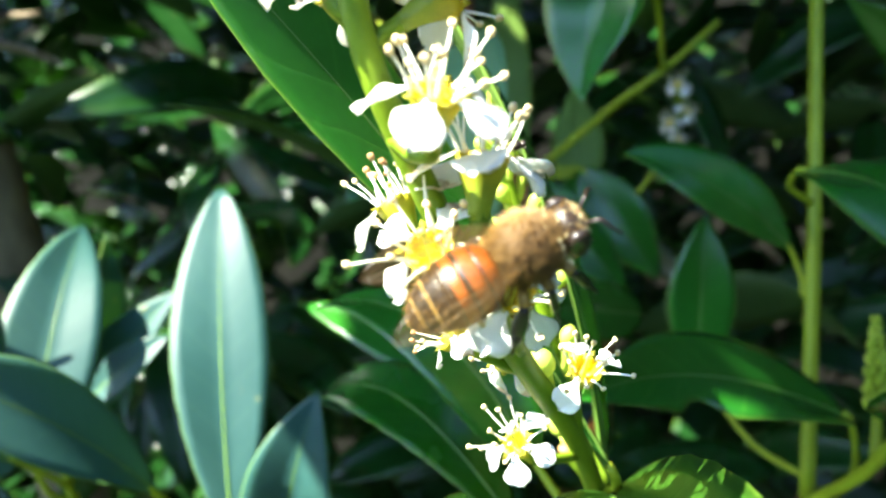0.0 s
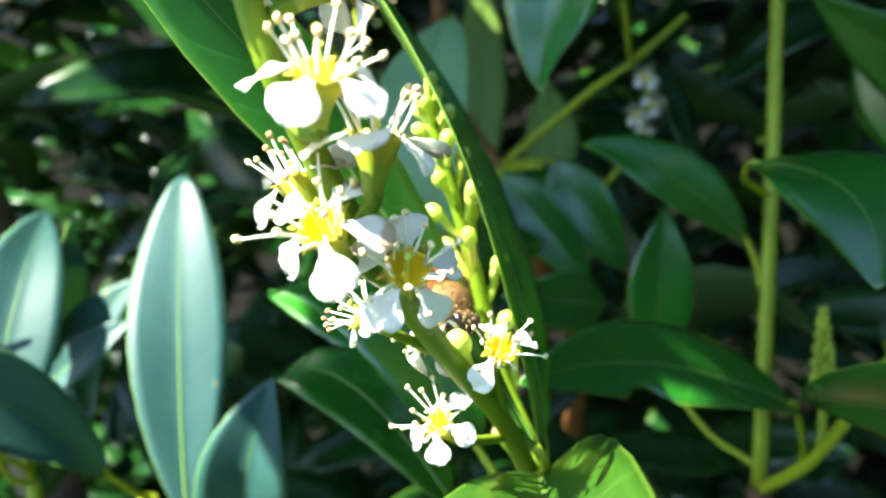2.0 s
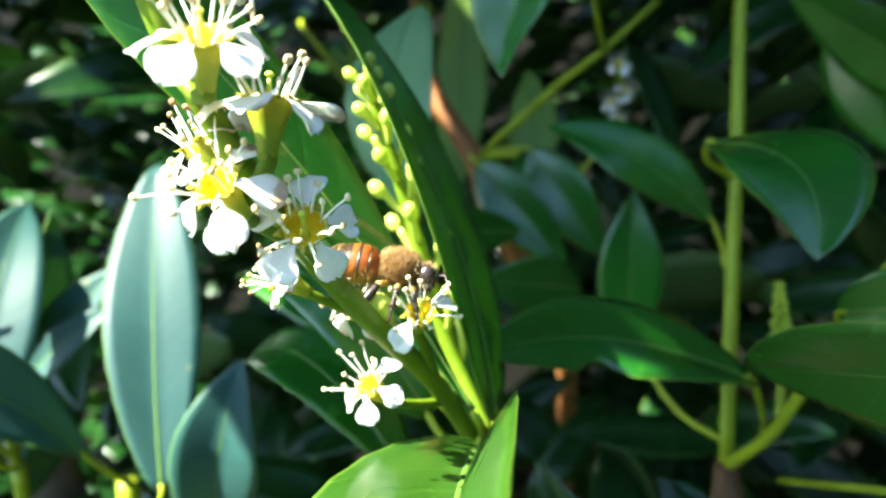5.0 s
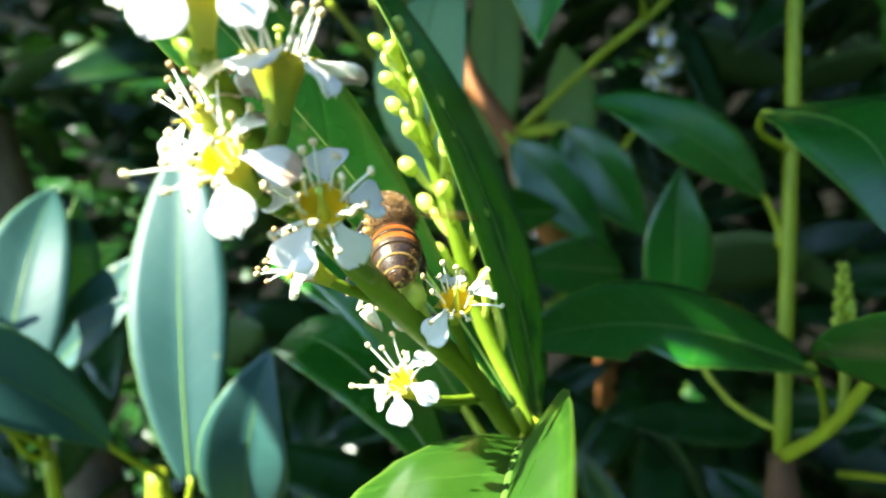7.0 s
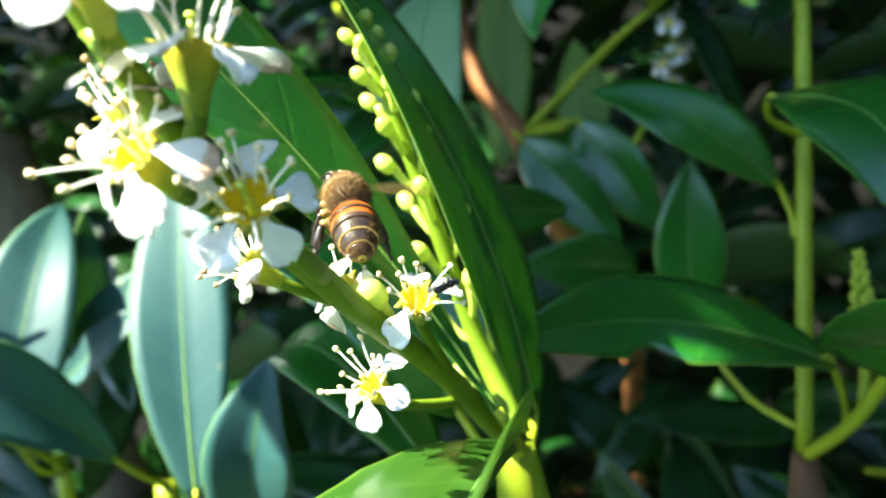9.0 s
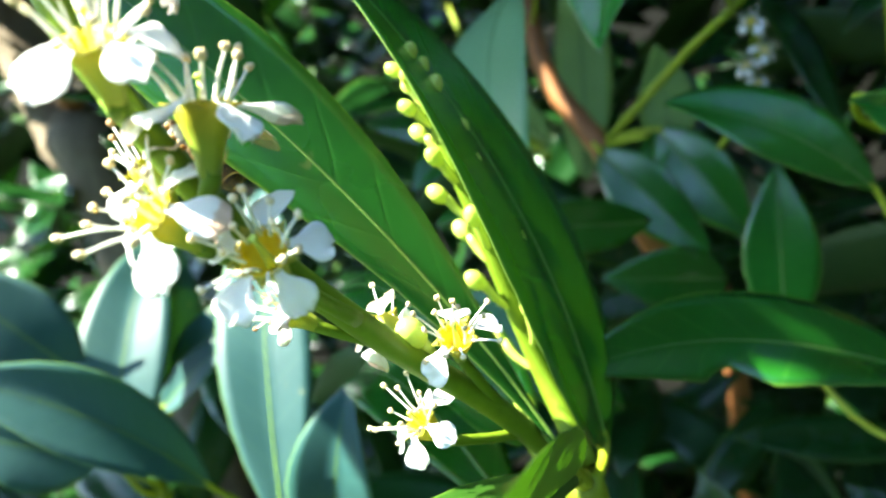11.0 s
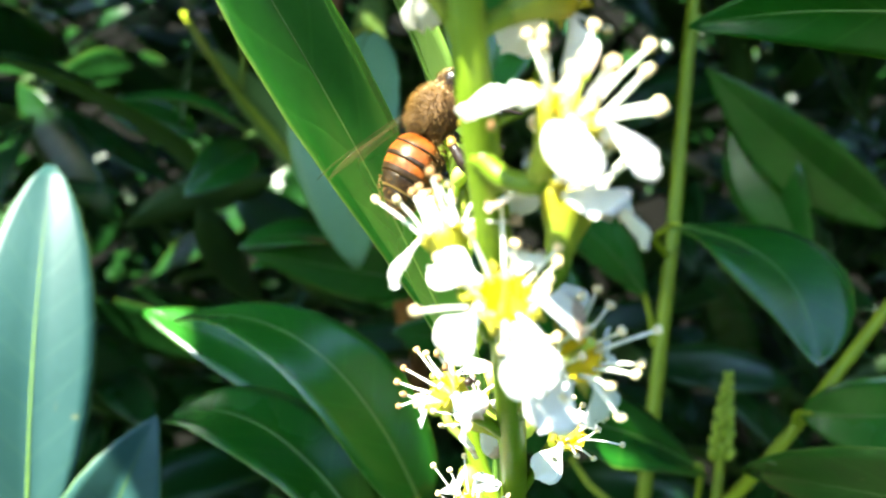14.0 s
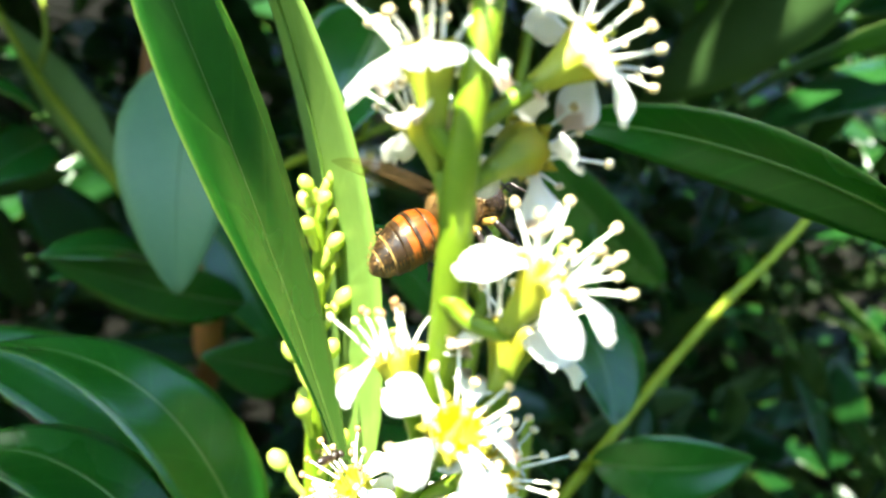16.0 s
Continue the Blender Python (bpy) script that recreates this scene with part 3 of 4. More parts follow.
def flower_raceme():
    r = thing("flower_raceme", "upright spray of white laurel flowers with yellow centres", "flower raceme", at=(1.55, 10.3, -1.9))
    tube("peduncle", [P(1.55, 10.3, -1.9), P(1.15, 8.7, -1.1), P(0.62, 7.1, -0.42), P(0.12, 5.75, 0.33), P(-0.32, 4.95, 1.16), P(-0.52, 4.65, 1.67), P(-0.62, 4.45, 2.3), P(-0.68, 4.35, 3.4)], (0.00125, 0.0008), PEDUNCLE, r, 12, 40)
    flower(r, (0.02, 4.5, 1.2), (0.15, -0.68, 0.72), (-0.3, 5.0, 1.05), seed=1)
    flower(r, (0.26, 5.15, 1.0), (0.02, -0.22, 1.0), (0.0, 5.45, 0.3), seed=2, size=1.1, stamens=11)
    flower(r, (-0.05, 5.08, 0.35), (-0.25, -0.85, 0.4), (0.3, 6.2, 0.05), seed=3)
    flower(r, (0.5, 5.45, 0.13), (0.2, -0.94, 0.28), (0.55, 6.7, -0.25), seed=4)
    flower(r, (1.15, 7.32, -0.38), (0.15, -0.82, 0.5), (1.25, 9.0, -1.22), seed=5, size=0.88, petals=(1, 0, 1, 0, 1))
    flower(r, (0.55, 8.06, -1.16), (-0.45, -0.65, 0.45), (1.3, 9.2, -1.35), seed=6, size=0.9)
    flower(r, (-0.04, 6.6, -0.16), (-0.75, -0.35, 0.4), (0.6, 7.2, -0.45), old=True, seed=7, petals=(1, 0, 1, 0, 1), size=0.85)
    flower(r, (0.42, 7.58, -0.32), (-0.5, 0.62, 0.35), (0.85, 7.75, -0.75), seed=8, stamens=9, size=0.9, reflex=45)
    flower(r, (-0.36, 5.45, 0.72), (-0.5, -0.1, 0.85), (0.05, 5.75, 0.2), old=True, seed=9, petals=(1, 0, 0, 1, 0), size=0.85, lean=20)
    flower(r, (-0.7, 4.88, 1.95), (-0.45, 0.1, 0.85), (-0.45, 4.85, 1.4), seed=10, stamens=10, size=0.8, petals=(1, 0, 1, 0, 1))
    flower(r, (-0.84, 4.62, 2.2), (-0.35, -0.1, 0.9), (-0.52, 4.65, 1.75), seed=11)
    flower(r, (-0.02, 4.9, 2.0), (0.6, 0.25, 0.6), (-0.42, 4.72, 1.62), seed=12, stamens=12)
    flower(r, (0.0, 4.4, 2.45), (0.6, -0.3, 0.65), (-0.52, 4.62, 1.85), seed=13)
    flower(r, (-1.05, 4.2, 2.9), (-0.7, -0.5, 0.5), (-0.62, 4.45, 2.3), seed=14)
    flower(r, (-0.3, 4.1, 3.3), (0.3, -0.7, 0.6), (-0.65, 4.4, 2.7), seed=15)
    flower(r, (-0.75, 4.4, 3.9), (-0.1, 0.0, 1.0), (-0.68, 4.35, 3.3), seed=16)
    bm = bmesh.new()
    ball_into(bm, P(-0.30, 4.86, 1.17), (0.0004, 0.0003, 0.0004))
    part("scar", bm, WITHERED, r, "small brown scar")
    for at, foot in (((1.14, 9.94, -1.40), (1.45, 10.1, -1.75)), ((0.02, 5.62, 0.48), (0.12, 5.72, 0.34))):
        bm = bmesh.new()
        tube_into(bm, spline([P(*foot), (P(*foot) + P(*at)) / 2, P(*at)], 6), (0.0007, 0.0009), 8)
        stub = part("stub", bm, PEDUNCLE, r, "green stub of a dropped flower")
        bm = bmesh.new()
        ball_into(bm, P(*at), (0.0009, 0.0009, 0.0006))
        part("scar", bm, WITHERED, stub, "dry brown tip")
    for at, foot, size in (((0.78, 7.45, -0.42), (1.0, 8.4, -0.95), 0.00125), ((1.11, 10.25, -1.24), (1.6, 10.4, -1.95), 0.0011)):
        a, b = P(*foot), P(*at)
        d = (b - a).normalized()
        bm = bmesh.new()
        tube_into(bm, spline([a, (a + b) / 2 - Vector((0, 0, 0.0005)), b], 8), (0.0005, 0.0007), 8)
        ball_into(bm, b + d * size, (size, size, size * 1.35), frame_along(d), 0, 14, 10)
        part("bud", bm, BUD, r, "closed yellow-green bud")
    return r


def bud_raceme():
    r = thing("bud_raceme", "slim pale green raceme of closed laurel buds", "flower raceme", at=(1.7, 10.7, -1.9))
    pts = [P(1.7, 10.7, -1.9), P(1.17, 10.7, -0.83), P(0.7, 10.1, 0.6), P(0.3, 9.6, 1.8), P(0.02, 9.22, 2.6)]
    tube("peduncle", pts, (0.00135, 0.0006), PEDUNCLE, r, 10, 30)
    path = spline(pts, 60)
    rnd = random.Random(5)
    for k in range(24):
        i = int(12 + 47 * (k / 23) ** 0.8)
        p, d = path[i], (path[min(i + 1, 60)] - path[i - 1]).normalized()
        a = k * 2.4
        side = (Matrix.Rotation(a, 3, d) @ d.orthogonal()).normalized()
        reach = 0.0050 * (1 - 0.75 * k / 23) + 0.0006
        end = p + side * reach * 0.55 + d * reach
        bm = bmesh.new()
        tube_into(bm, spline([p, p + side * reach * 0.35 + d * reach * 0.45, end], 5), (0.00042, 0.00062), 6)
        sz = 0.00125 * (1 - 0.3 * k / 23)
        ball_into(bm, end + (d + side).normalized() * sz * 0.9, (sz * 0.92, sz * 0.92, sz * 1.3), frame_along(d + 0.6 * side))
        part("bud", bm, BUD, r)
    return r


def young_raceme():
    r = thing("young_raceme", "short tight yellow-green raceme of young buds", "flower raceme", at=(6.95, 15.2, -1.7))
    pts = [P(6.95, 15.2, -1.8), P(6.99, 15.2, -0.85), P(6.9, 15.0, 0.0), P(6.8, 14.75, 0.75)]
    tube("peduncle", pts, (0.0011, 0.0005), GREEN_STEM, r, 8, 20)
    path = spline(pts, 60)
    for k in range(42):
        i = int(20 + 39 * k / 41)
        p, d = path[i], (path[min(i + 1, 60)] - path[i - 1]).normalized()
        side = (Matrix.Rotation(k * 2.4, 3, d) @ d.orthogonal()).normalized()
        u = k / 41
        sz = 0.00095 * (1 - 0.45 * u)
        c = p + side * (0.0017 * (1 - 0.75 * u ** 1.5))
        bm = bmesh.new()
        tube_into(bm, [p, c], 0.0003, 5)
        ball_into(bm, c + d * sz * 0.6, (sz * 0.9, sz * 0.9, sz * 1.5), frame_along(d + 0.5 * side), 0, 8, 6)
        part("bud", bm, YOUNG_BUD, r)
    return r


def shoots():
    flowering = thing("flowering_shoot", "laurel shoot with long glossy green leaves below the flower spray", "shrub shoot", "laurel shoots", at=(2, 12, -8))
    tube("stem", [P(1.65, 10.6, -2.0), P(1.8, 11.2, -3.2), P(2.6, 13.5, -7), P(3.4, 17, -13), Vector((0.05, 0.2, 0.5)), Vector((0.05, 0.25, 0))], (0.0022, 0.009), GREEN_STEM, flowering, 10, 30)
    # flowering leaves
    leaf(flowering, (1.68, 9.34, -1.62), (-2.73, 5.83, 3.44), 1.58, (0.11, -1.30, 1.28), fold=8, bend=-0.007, twist=-36, widest=0.64, sway=0.067, stalk=(1.65, 10.70, -2.00))
    leaf(flowering, (1.79, 11.63, -1.77), (-1.77, 7.72, 4.76), 3.00, (0.82, 0.05, 0.03), fold=4, wavy=0.008, bend=0.081, twist=23, widest=0.39, sway=0.032, stalk=(1.70, 10.80, -2.10))
    leaf(flowering, (1.70, 9.82, -1.88), (2.02, 1.14, -2.73), 2.40, (0.01, 0.89, 2.01), fold=6, erect=70, curl=-0.12, wavy=0.01, bend=0.033, twist=19, widest=0.51, sway=0.019, sharp=0.6, rib=0.06, top=LEAF_YOUNG, stalk=(1.65, 10.60, -2.10))
    leaf(flowering, (0.49, 11.54, -2.61), (-3.03, 14.25, -1.29), 1.54, (0.31, -1.11, 1.02), fold=8, bend=0.229, twist=-44, widest=0.40, sharp=0.65, stalk=(1.70, 11.00, -3.00))
    leaf(flowering, (0.78, 11.57, -1.76), (-2.98, 13.25, 0.26), 1.33, (-0.18, -0.57, 0.64), fold=8, bend=0.25, twist=26, widest=0.34, sway=0.044, sharp=0.65, stalk=(1.70, 10.90, -2.80))
    left = thing("laurel_shoot", "laurel shoot with broad leaves, their blue sky sheen put into the colour", "shrub shoot", "laurel shoots", at=(-6, 17, -6))
    tube("stem", [P(-6.2, 16.3, -4.0), P(-6.1, 17, -6), P(-6, 21, -14), Vector((-0.05, 0.2, 0.5)), Vector((-0.04, 0.25, 0))], (0.0022, 0.008), GREEN_STEM, left, 10, 24)
    tube("side_stem", [P(-9.6, 17.6, -4.1), P(-9.2, 18.4, -7.0), P(-7.8, 20.0, -11.0), P(-6, 21, -14)], (0.0016, 0.0024), GREEN_STEM, left, 8, 16)
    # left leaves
    leaf(left, (-4.73, 14.87, -3.95), (-6.07, 16.01, 2.84), 2.01, (0.20, -0.88, 1.05), fold=10, bend=0.017, twist=-26, widest=0.55, sway=-0.016, sharp=0.55, top=LEAF_SKYLIT, stalk=(-5.80, 16.30, -5.20))
    leaf(left, (-3.96, 15.90, -4.68), (-3.19, 14.50, -1.22), 1.93, (0.08, -0.64, -0.05), fold=22, bend=0.065, twist=-37, sway=-0.03, top=LEAF_SKYLIT, stalk=(-5.60, 16.50, -5.60))
    leaf(left, (-9.57, 15.90, -3.15), (-10.14, 17.67, 2.16), 2.14, (0.57, -1.04, 0.73), fold=14, bend=0.147, twist=17, widest=0.40, sway=-0.014, sharp=0.65, top=LEAF_SKYLIT, stalk=(-9.60, 17.60, -4.20))
    leaf(left, (-9.85, 17.46, -1.72), (-9.43, 17.53, 1.97), 1.80, (0.99, -0.08, -0.11), top=LEAF_SKYLIT, fold=14, bend=0.05, stalk=(-9.60, 17.60, -4.20))
    leaf(left, (-6.30, 14.76, -3.31), (-9.19, 11.28, -1.07), 1.81, (0.66, -0.74, 0.58), fold=12, bend=0.07, twist=-28, widest=0.53, sway=0.033, sharp=0.7, top=LEAF_SKYLIT, stalk=(-6.20, 16.30, -4.00))
    leaf(left, (-10.29, 15.44, -1.20), (-12.50, 13.42, 1.17), 2.20, (0.59, -0.80, -0.12), top=LEAF_SKYLIT, fold=12, bend=0.05, stalk=(-9.60, 17.60, -4.20))
    leaf(left, (-9.79, 18.01, -2.01), (-7.47, 17.41, 0.70), 1.30, (-0.20, -0.98, -0.04), top=LEAF_SKYLIT, fold=14, bend=0.05, stalk=(-9.60, 17.60, -4.20))
    leaf(left, (-9.54, 17.36, -2.16), (-7.46, 17.17, -0.34), 1.10, (-0.19, -0.97, 0.12), top=LEAF_SKYLIT, fold=14, bend=0.05, stalk=(-9.60, 17.60, -4.20))
    leaf(left, (-9.23, 14.94, -2.98), (-11.07, 13.27, -2.25), 1.80, (0.66, -0.75, -0.04), top=LEAF_SKYLIT, fold=12, bend=0.05, stalk=(-9.60, 17.60, -4.20))
    right = thing("laurel_shoot", "laurel shoot with a straight yellow-green stem and dark leaves", "shrub shoot", "laurel shoots", at=(7, 18, -5))
    tube("stem", [P(7.0, 17.6, 14), P(6.75, 17.4, 8), P(6.66, 17.3, 3.3), P(6.6, 17.6, -3)], (0.0014, 0.0016), GREEN_STEM, right, 12, 24)
    tube("old_wood", [P(6.6, 17.6, -2.9), P(6.7, 17.9, -5), P(7, 20, -14), Vector((0.08, 0.2, 0.5)), Vector((0.08, 0.25, 0))], (0.0024, 0.009), OLD_WOOD, right, 12, 24)
    tube("side_twig", [P(6.6, 17.3, -2.9), P(6.9, 15.4, -2.0), P(7.3, 14.0, -0.6), P(8.6, 13.5, 1.6), P(9.6, 12.8, 3.5), P(10.9, 12.6, 5.0), P(12.4, 12.2, 7.1)], (0.0013, 0.0009), GREEN_STEM, right, 10, 30)
    # right leaves
    leaf(right, (6.33, 14.69, -1.07), (1.38, 11.50, -0.87), 1.94, (0.30, -0.69, 0.57), fold=10, bend=-0.008, twist=-46, widest=0.33, sway=0.113, sharp=0.65, bite=(0.5, 0.68, -1), stalk=(6.70, 17.30, -2.90))
    leaf(right, (6.23, 17.45, 2.29), (2.48, 16.44, 4.02), 1.97, (0.05, -0.79, 0.46), fold=10, bend=0.068, twist=48, widest=0.59, sway=0.049, sharp=0.65, stalk=(6.50, 17.50, 1.30))
    leaf(right, (4.70, 19.30, -0.30), (4.62, 18.40, 3.17), 1.60, (-0.14, -0.96, -0.25), fold=12, bend=0.03, stalk=(6.60, 17.60, -2.50))
    leaf(right, (5.51, 14.91, 3.41), (6.31, 11.54, 0.81), 2.31, (-0.07, -1.17, 0.73), fold=8, bend=0.086, twist=15, widest=0.45, sway=-0.15, sharp=0.65, stalk=(6.66, 17.30, 3.30))
    leaf(right, (6.11, 5.53, 2.75), (2.97, 9.55, 4.54), 1.21, (-0.93, -0.22, -1.44), fold=12, bend=-0.025, twist=70, widest=0.36, sway=0.073, sharp=0.65, stalk=(8.06, 6.95, 4.33))
    leaf(right, (10.62, 7.13, -1.29), (5.46, 11.82, -0.81), 2.36, (-0.15, -1.31, -1.19), fold=10, bend=0.089, twist=-11, widest=0.64, sway=0.139, sharp=0.65, stalk=(7.70, 17.60, -3.20))
    leaf(right, (7.23, 13.14, 0.17), (9.30, 11.24, 0.71), 1.40, (-0.58, -0.73, -0.36), fold=14, bend=0.14, stalk=(7.49, 13.61, 0.01))
    rear = thing("laurel_shoot", "shaded laurel shoot with brown wood and drooping leaves", "shrub shoot", "laurel shoots", at=(3, 24, -6))
    tube("branch", [P(-1.9, 24.2, 11.5), P(-1.64, 24.2, 9.2), P(-1.09, 24.2, 7.3), P(0.38, 24.3, 5.15), P(0.95, 24.4, 3.75), P(2.2, 26.5, 1.6), P(4.5, 40, -3), Vector((0.06, 0.5, 0.5)), Vector((0.06, 0.52, 0))], (0.0024, 0.006), BROWN_TWIG, rear, 10, 40)
    tube("twig", [P(0.38, 24.3, 5.2), P(1.9, 22.8, 6.26), P(3.02, 21.8, 7.05), P(4.03, 21.0, 7.65), P(5.4, 20.6, 8.9)], (0.0014, 0.0009), GREEN_STEM, rear, 8, 16)
    tube("twig", [P(0.38, 24.3, 5.1), P(0.9, 23.6, 5.15), P(1.79, 22.8, 5.08)], (0.0013, 0.0009), GREEN_STEM, rear, 8, 10)
    tube("twig", [P(-7.1, 28.3, 11.5), P(-5, 26.9, 8.9), P(-3.2, 25.7, 7), P(-1.3, 24.6, 5.1)], (0.0011, 0.0016), GREEN_STEM, rear, 8, 16)
    tube("twig", [P(-5.3, 27, 11.6), P(-4.6, 26.8, 9.8), P(-4.5, 26.7, 8.5)], (0.0008, 0.0011), GREEN_STEM, rear, 8, 10)
    # rear leaves
    leaf(rear, (-0.71, 17.56, 7.34), (-0.27, 16.46, 1.87), 2.49, (-0.44, -0.95, -0.19), fold=10, bend=0.165, twist=9, widest=0.53, sharp=0.65, top=LEAF_PALE_SKYLIT, stalk=(-1.64, 24.20, 9.20))
    leaf(rear, (1.89, 14.42, 7.73), (1.50, 14.91, 4.65), 2.37, (-0.44, -1.40, 1.23), fold=20, bend=-0.145, twist=8, widest=0.27, sway=0.077, stalk=(4.03, 21.00, 7.65))
    leaf(rear, (-0.47, 26.82, 4.74), (-0.66, 25.53, 13.38), 2.00, (0.09, 0.99, 0.15), fold=8)
    leaf(rear, (2.27, 27.48, 5.60), (1.90, 26.86, 9.16), 2.00, (0.19, 0.96, 0.19), fold=8)
    leaf(rear, (1.91, 21.02, 2.45), (-2.79, 18.30, 2.20), 1.40, (0.49, -0.82, -0.29), fold=12, bend=0.1)
    leaf(rear, (-6.06, 29.43, 7.60), (-9.51, 28.88, 7.93), 1.50, (0.13, -0.96, -0.26), fold=12, bend=0.1)
    leaf(rear, (-1.56, 26.96, 5.94), (-6.15, 27.76, 10.28), 1.60, (0.43, 0.85, 0.30), fold=12, bend=0.05)
    leaf(rear, (0.58, 21.89, 4.58), (3.31, 22.05, 1.58), 1.70, (-0.05, -0.99, -0.10), fold=14, bend=0.05, stalk=(0.45, 24.20, 5.00))
    leaf(rear, (2.06, 23.25, 5.35), (4.42, 23.33, 2.16), 1.90, (-0.11, -0.99, -0.10), fold=14, bend=0.05, stalk=(0.45, 24.20, 5.00))
    leaf(rear, (3.64, 21.19, 0.96), (0.89, 19.36, 0.92), 1.60, (0.55, -0.83, -0.06), fold=14, bend=0.05)
    leaf(rear, (1.50, 17.00, -1.80), (-4.18, 16.70, 0.48), 2.20, (0.26, -0.81, 0.53), fold=12, bend=0.1)
    leaf(rear, (9.95, 20.55, 8.78), (12.10, 20.00, 4.13), 2.30, (-0.85, -0.40, -0.34), fold=10, bend=0.05)
    leaf(rear, (14.01, 19.44, 5.60), (7.96, 18.82, 8.71), 2.30, (-0.38, -0.42, -0.82), fold=10, bend=0.05)
    leaf(rear, (-0.60, 19.00, 2.70), (-2.75, 18.20, 2.16), 1.15, (0.1, -0.6, 0.75), fold=12, bend=0.12)
    leaf(rear, (-3.48, 22.00, 5.84), (-6.70, 21.00, 5.72), 1.30, (-0.1, -0.55, 0.8), fold=12, bend=0.12)
    leaf(rear, (-0.89, 20.00, 2.29), (-2.53, 19.00, 1.81), 0.90, (0.1, -0.6, 0.75), fold=12, bend=0.12)
    leaf(rear, (-1.54, 18.50, -0.13), (-3.47, 18.00, -0.04), 1.20, (0.15, -0.6, 0.75), fold=12, bend=0.12)
    leaf(rear, (-3.48, 24.00, 5.88), (-4.77, 22.00, 3.79), 1.50, (0.4, -0.7, 0.5), fold=12, bend=0.12)
    leaf(rear, (2.31, 24.00, 5.57), (1.64, 23.00, 2.91), 1.00, (-0.2, -0.8, 0.4), fold=12, bend=0.12)


def far_blossoms():
    r = thing("small_raceme", "small cream-white raceme half hidden in the shaded leaves", "flower raceme", at=(4.4, 22.2, 5.2))
    tube("peduncle", [P(3.2, 23.4, 4.0), P(4.1, 22.2, 5.2), P(4.6, 21.6, 6.6), P(4.6, 21.5, 7.6)], (0.0009, 0.0005), GREEN_STEM, r, 8, 16)
    for k, (x, y, z, fx) in enumerate(((4.45, 21.1, 7.3, -0.1), (4.75, 21.3, 6.6, 0.5), (4.3, 21.4, 6.3, -0.5), (4.6, 21.6, 5.9, 0.3))):
        flower(r, (x, y, z), (fx, -0.75, 0.5), (4.5, 21.7, z - 0.35), seed=60 + k, stamens=8, size=0.85 - 0.06 * k)
    return r


def trunk():
    t = thing("hedge_trunk", "grey-brown ringed laurel trunk with a whorl of bare twigs", "trunk", at=(-19.9, 28.4, 2.8))
    pts = [Vector((-0.16, 0.32, 0)), Vector((-0.17, 0.30, 0.6)), P(-19.9, 28.4, 2.8), P(-21.8, 26.6, 7.8), P(-24, 25.3, 12.8), P(-27, 24, 20)]
    path = spline(pts, 90)
    rnd = random.Random(9)
    bm = bmesh.new()
    tube_into(bm, path, [0.015 - 0.004 * k / 90 + (0.0009 if k % 9 == 0 else 0.0) + rnd.uniform(-0.0003, 0.0003) for k in range(91)], 22)
    part("bark", bm, BARK, t)
    for end in ((-24.5, 23, 12.5), (-23.5, 23.5, 8.6), (-18.2, 24, 12.6), (-17.3, 25, 10.8), (-16.5, 25.5, 9.2)):
        tube("twig", [P(-20.6, 25.0, 9.4), (P(-20.6, 25.0, 9.4) + P(*end)) / 2 + Vector((0, 0, 0.004)), P(*end)], (0.0022, 0.0012), BARK, t, 8, 8)
    bm = bmesh.new()
    ball_into(bm, P(-20.7, 25.3, 9.2), (0.006, 0.006, 0.005))
    part("knot", bm, BROWN_TWIG, t)


def clump(name, seed, count, spot, label, low=7, size=(5.5, 9.0), face=(0, -0.3, 1.0), sweep=6.283, bare=None):
    """Many small laurel leaves in one mesh; spot gives each one its place."""
    rnd = random.Random(seed)
    verts, faces, mats, uvs = [], [], [], []
    for k in range(count):
        b = spot(rnd)
        az, el = rnd.uniform(0, sweep), rnd.uniform(-0.9, 0.6)
        d = Vector((math.cos(az) * math.cos(el), math.sin(az) * math.cos(el), math.sin(el)))
        ln = rnd.uniform(*size) / 100
        n = Vector((rnd.gauss(face[0], 0.8), rnd.gauss(face[1], 0.8), face[2]))
        if bare and any(bare(b + d * ln * u) for u in (0, 0.35, 0.7, 1)):
            continue
        one = bmesh.new()
        leaf_into(one, b, b + d * ln, ln * rnd.uniform(0.24, 0.34), n, rnd.uniform(-0.02, 0.14), rnd.uniform(5, 22), ns=low, nw=2, seed=k)
        off = len(verts)
        one.verts.index_update()
        verts += [tuple(v.co) for v in one.verts]
        faces += [[v.index + off for v in f.verts] for f in one.faces]
        mats += [f.material_index for f in one.faces]
        lay = one.loops.layers.uv["UVMap"]
        for f in one.faces:
            for lp in f.loops:
                uvs.extend(lp[lay].uv)
        one.free()
    me = bpy.data.meshes.new(name)
    me.from_pydata(verts, [], faces)
    me.uv_layers.new(name="UVMap").data.foreach_set("uv", uvs)
    me.materials.append(LEAF_SHADED), me.materials.append(LEAF_SHADED_UNDER)
    me.polygons.foreach_set("material_index", mats)
    me.shade_smooth()
    ob = new(name, me)
    return tagged(ob, label, "foliage", kind="stuff")


def deep_spot(r):
    return P(r.uniform(-40, 45), 25 + 35 * r.random() ** 1.2, r.uniform(-24, 30))


def back_spot(r):
    return P(r.uniform(-75, 80), r.uniform(58, 78), r.uniform(-40, 50))


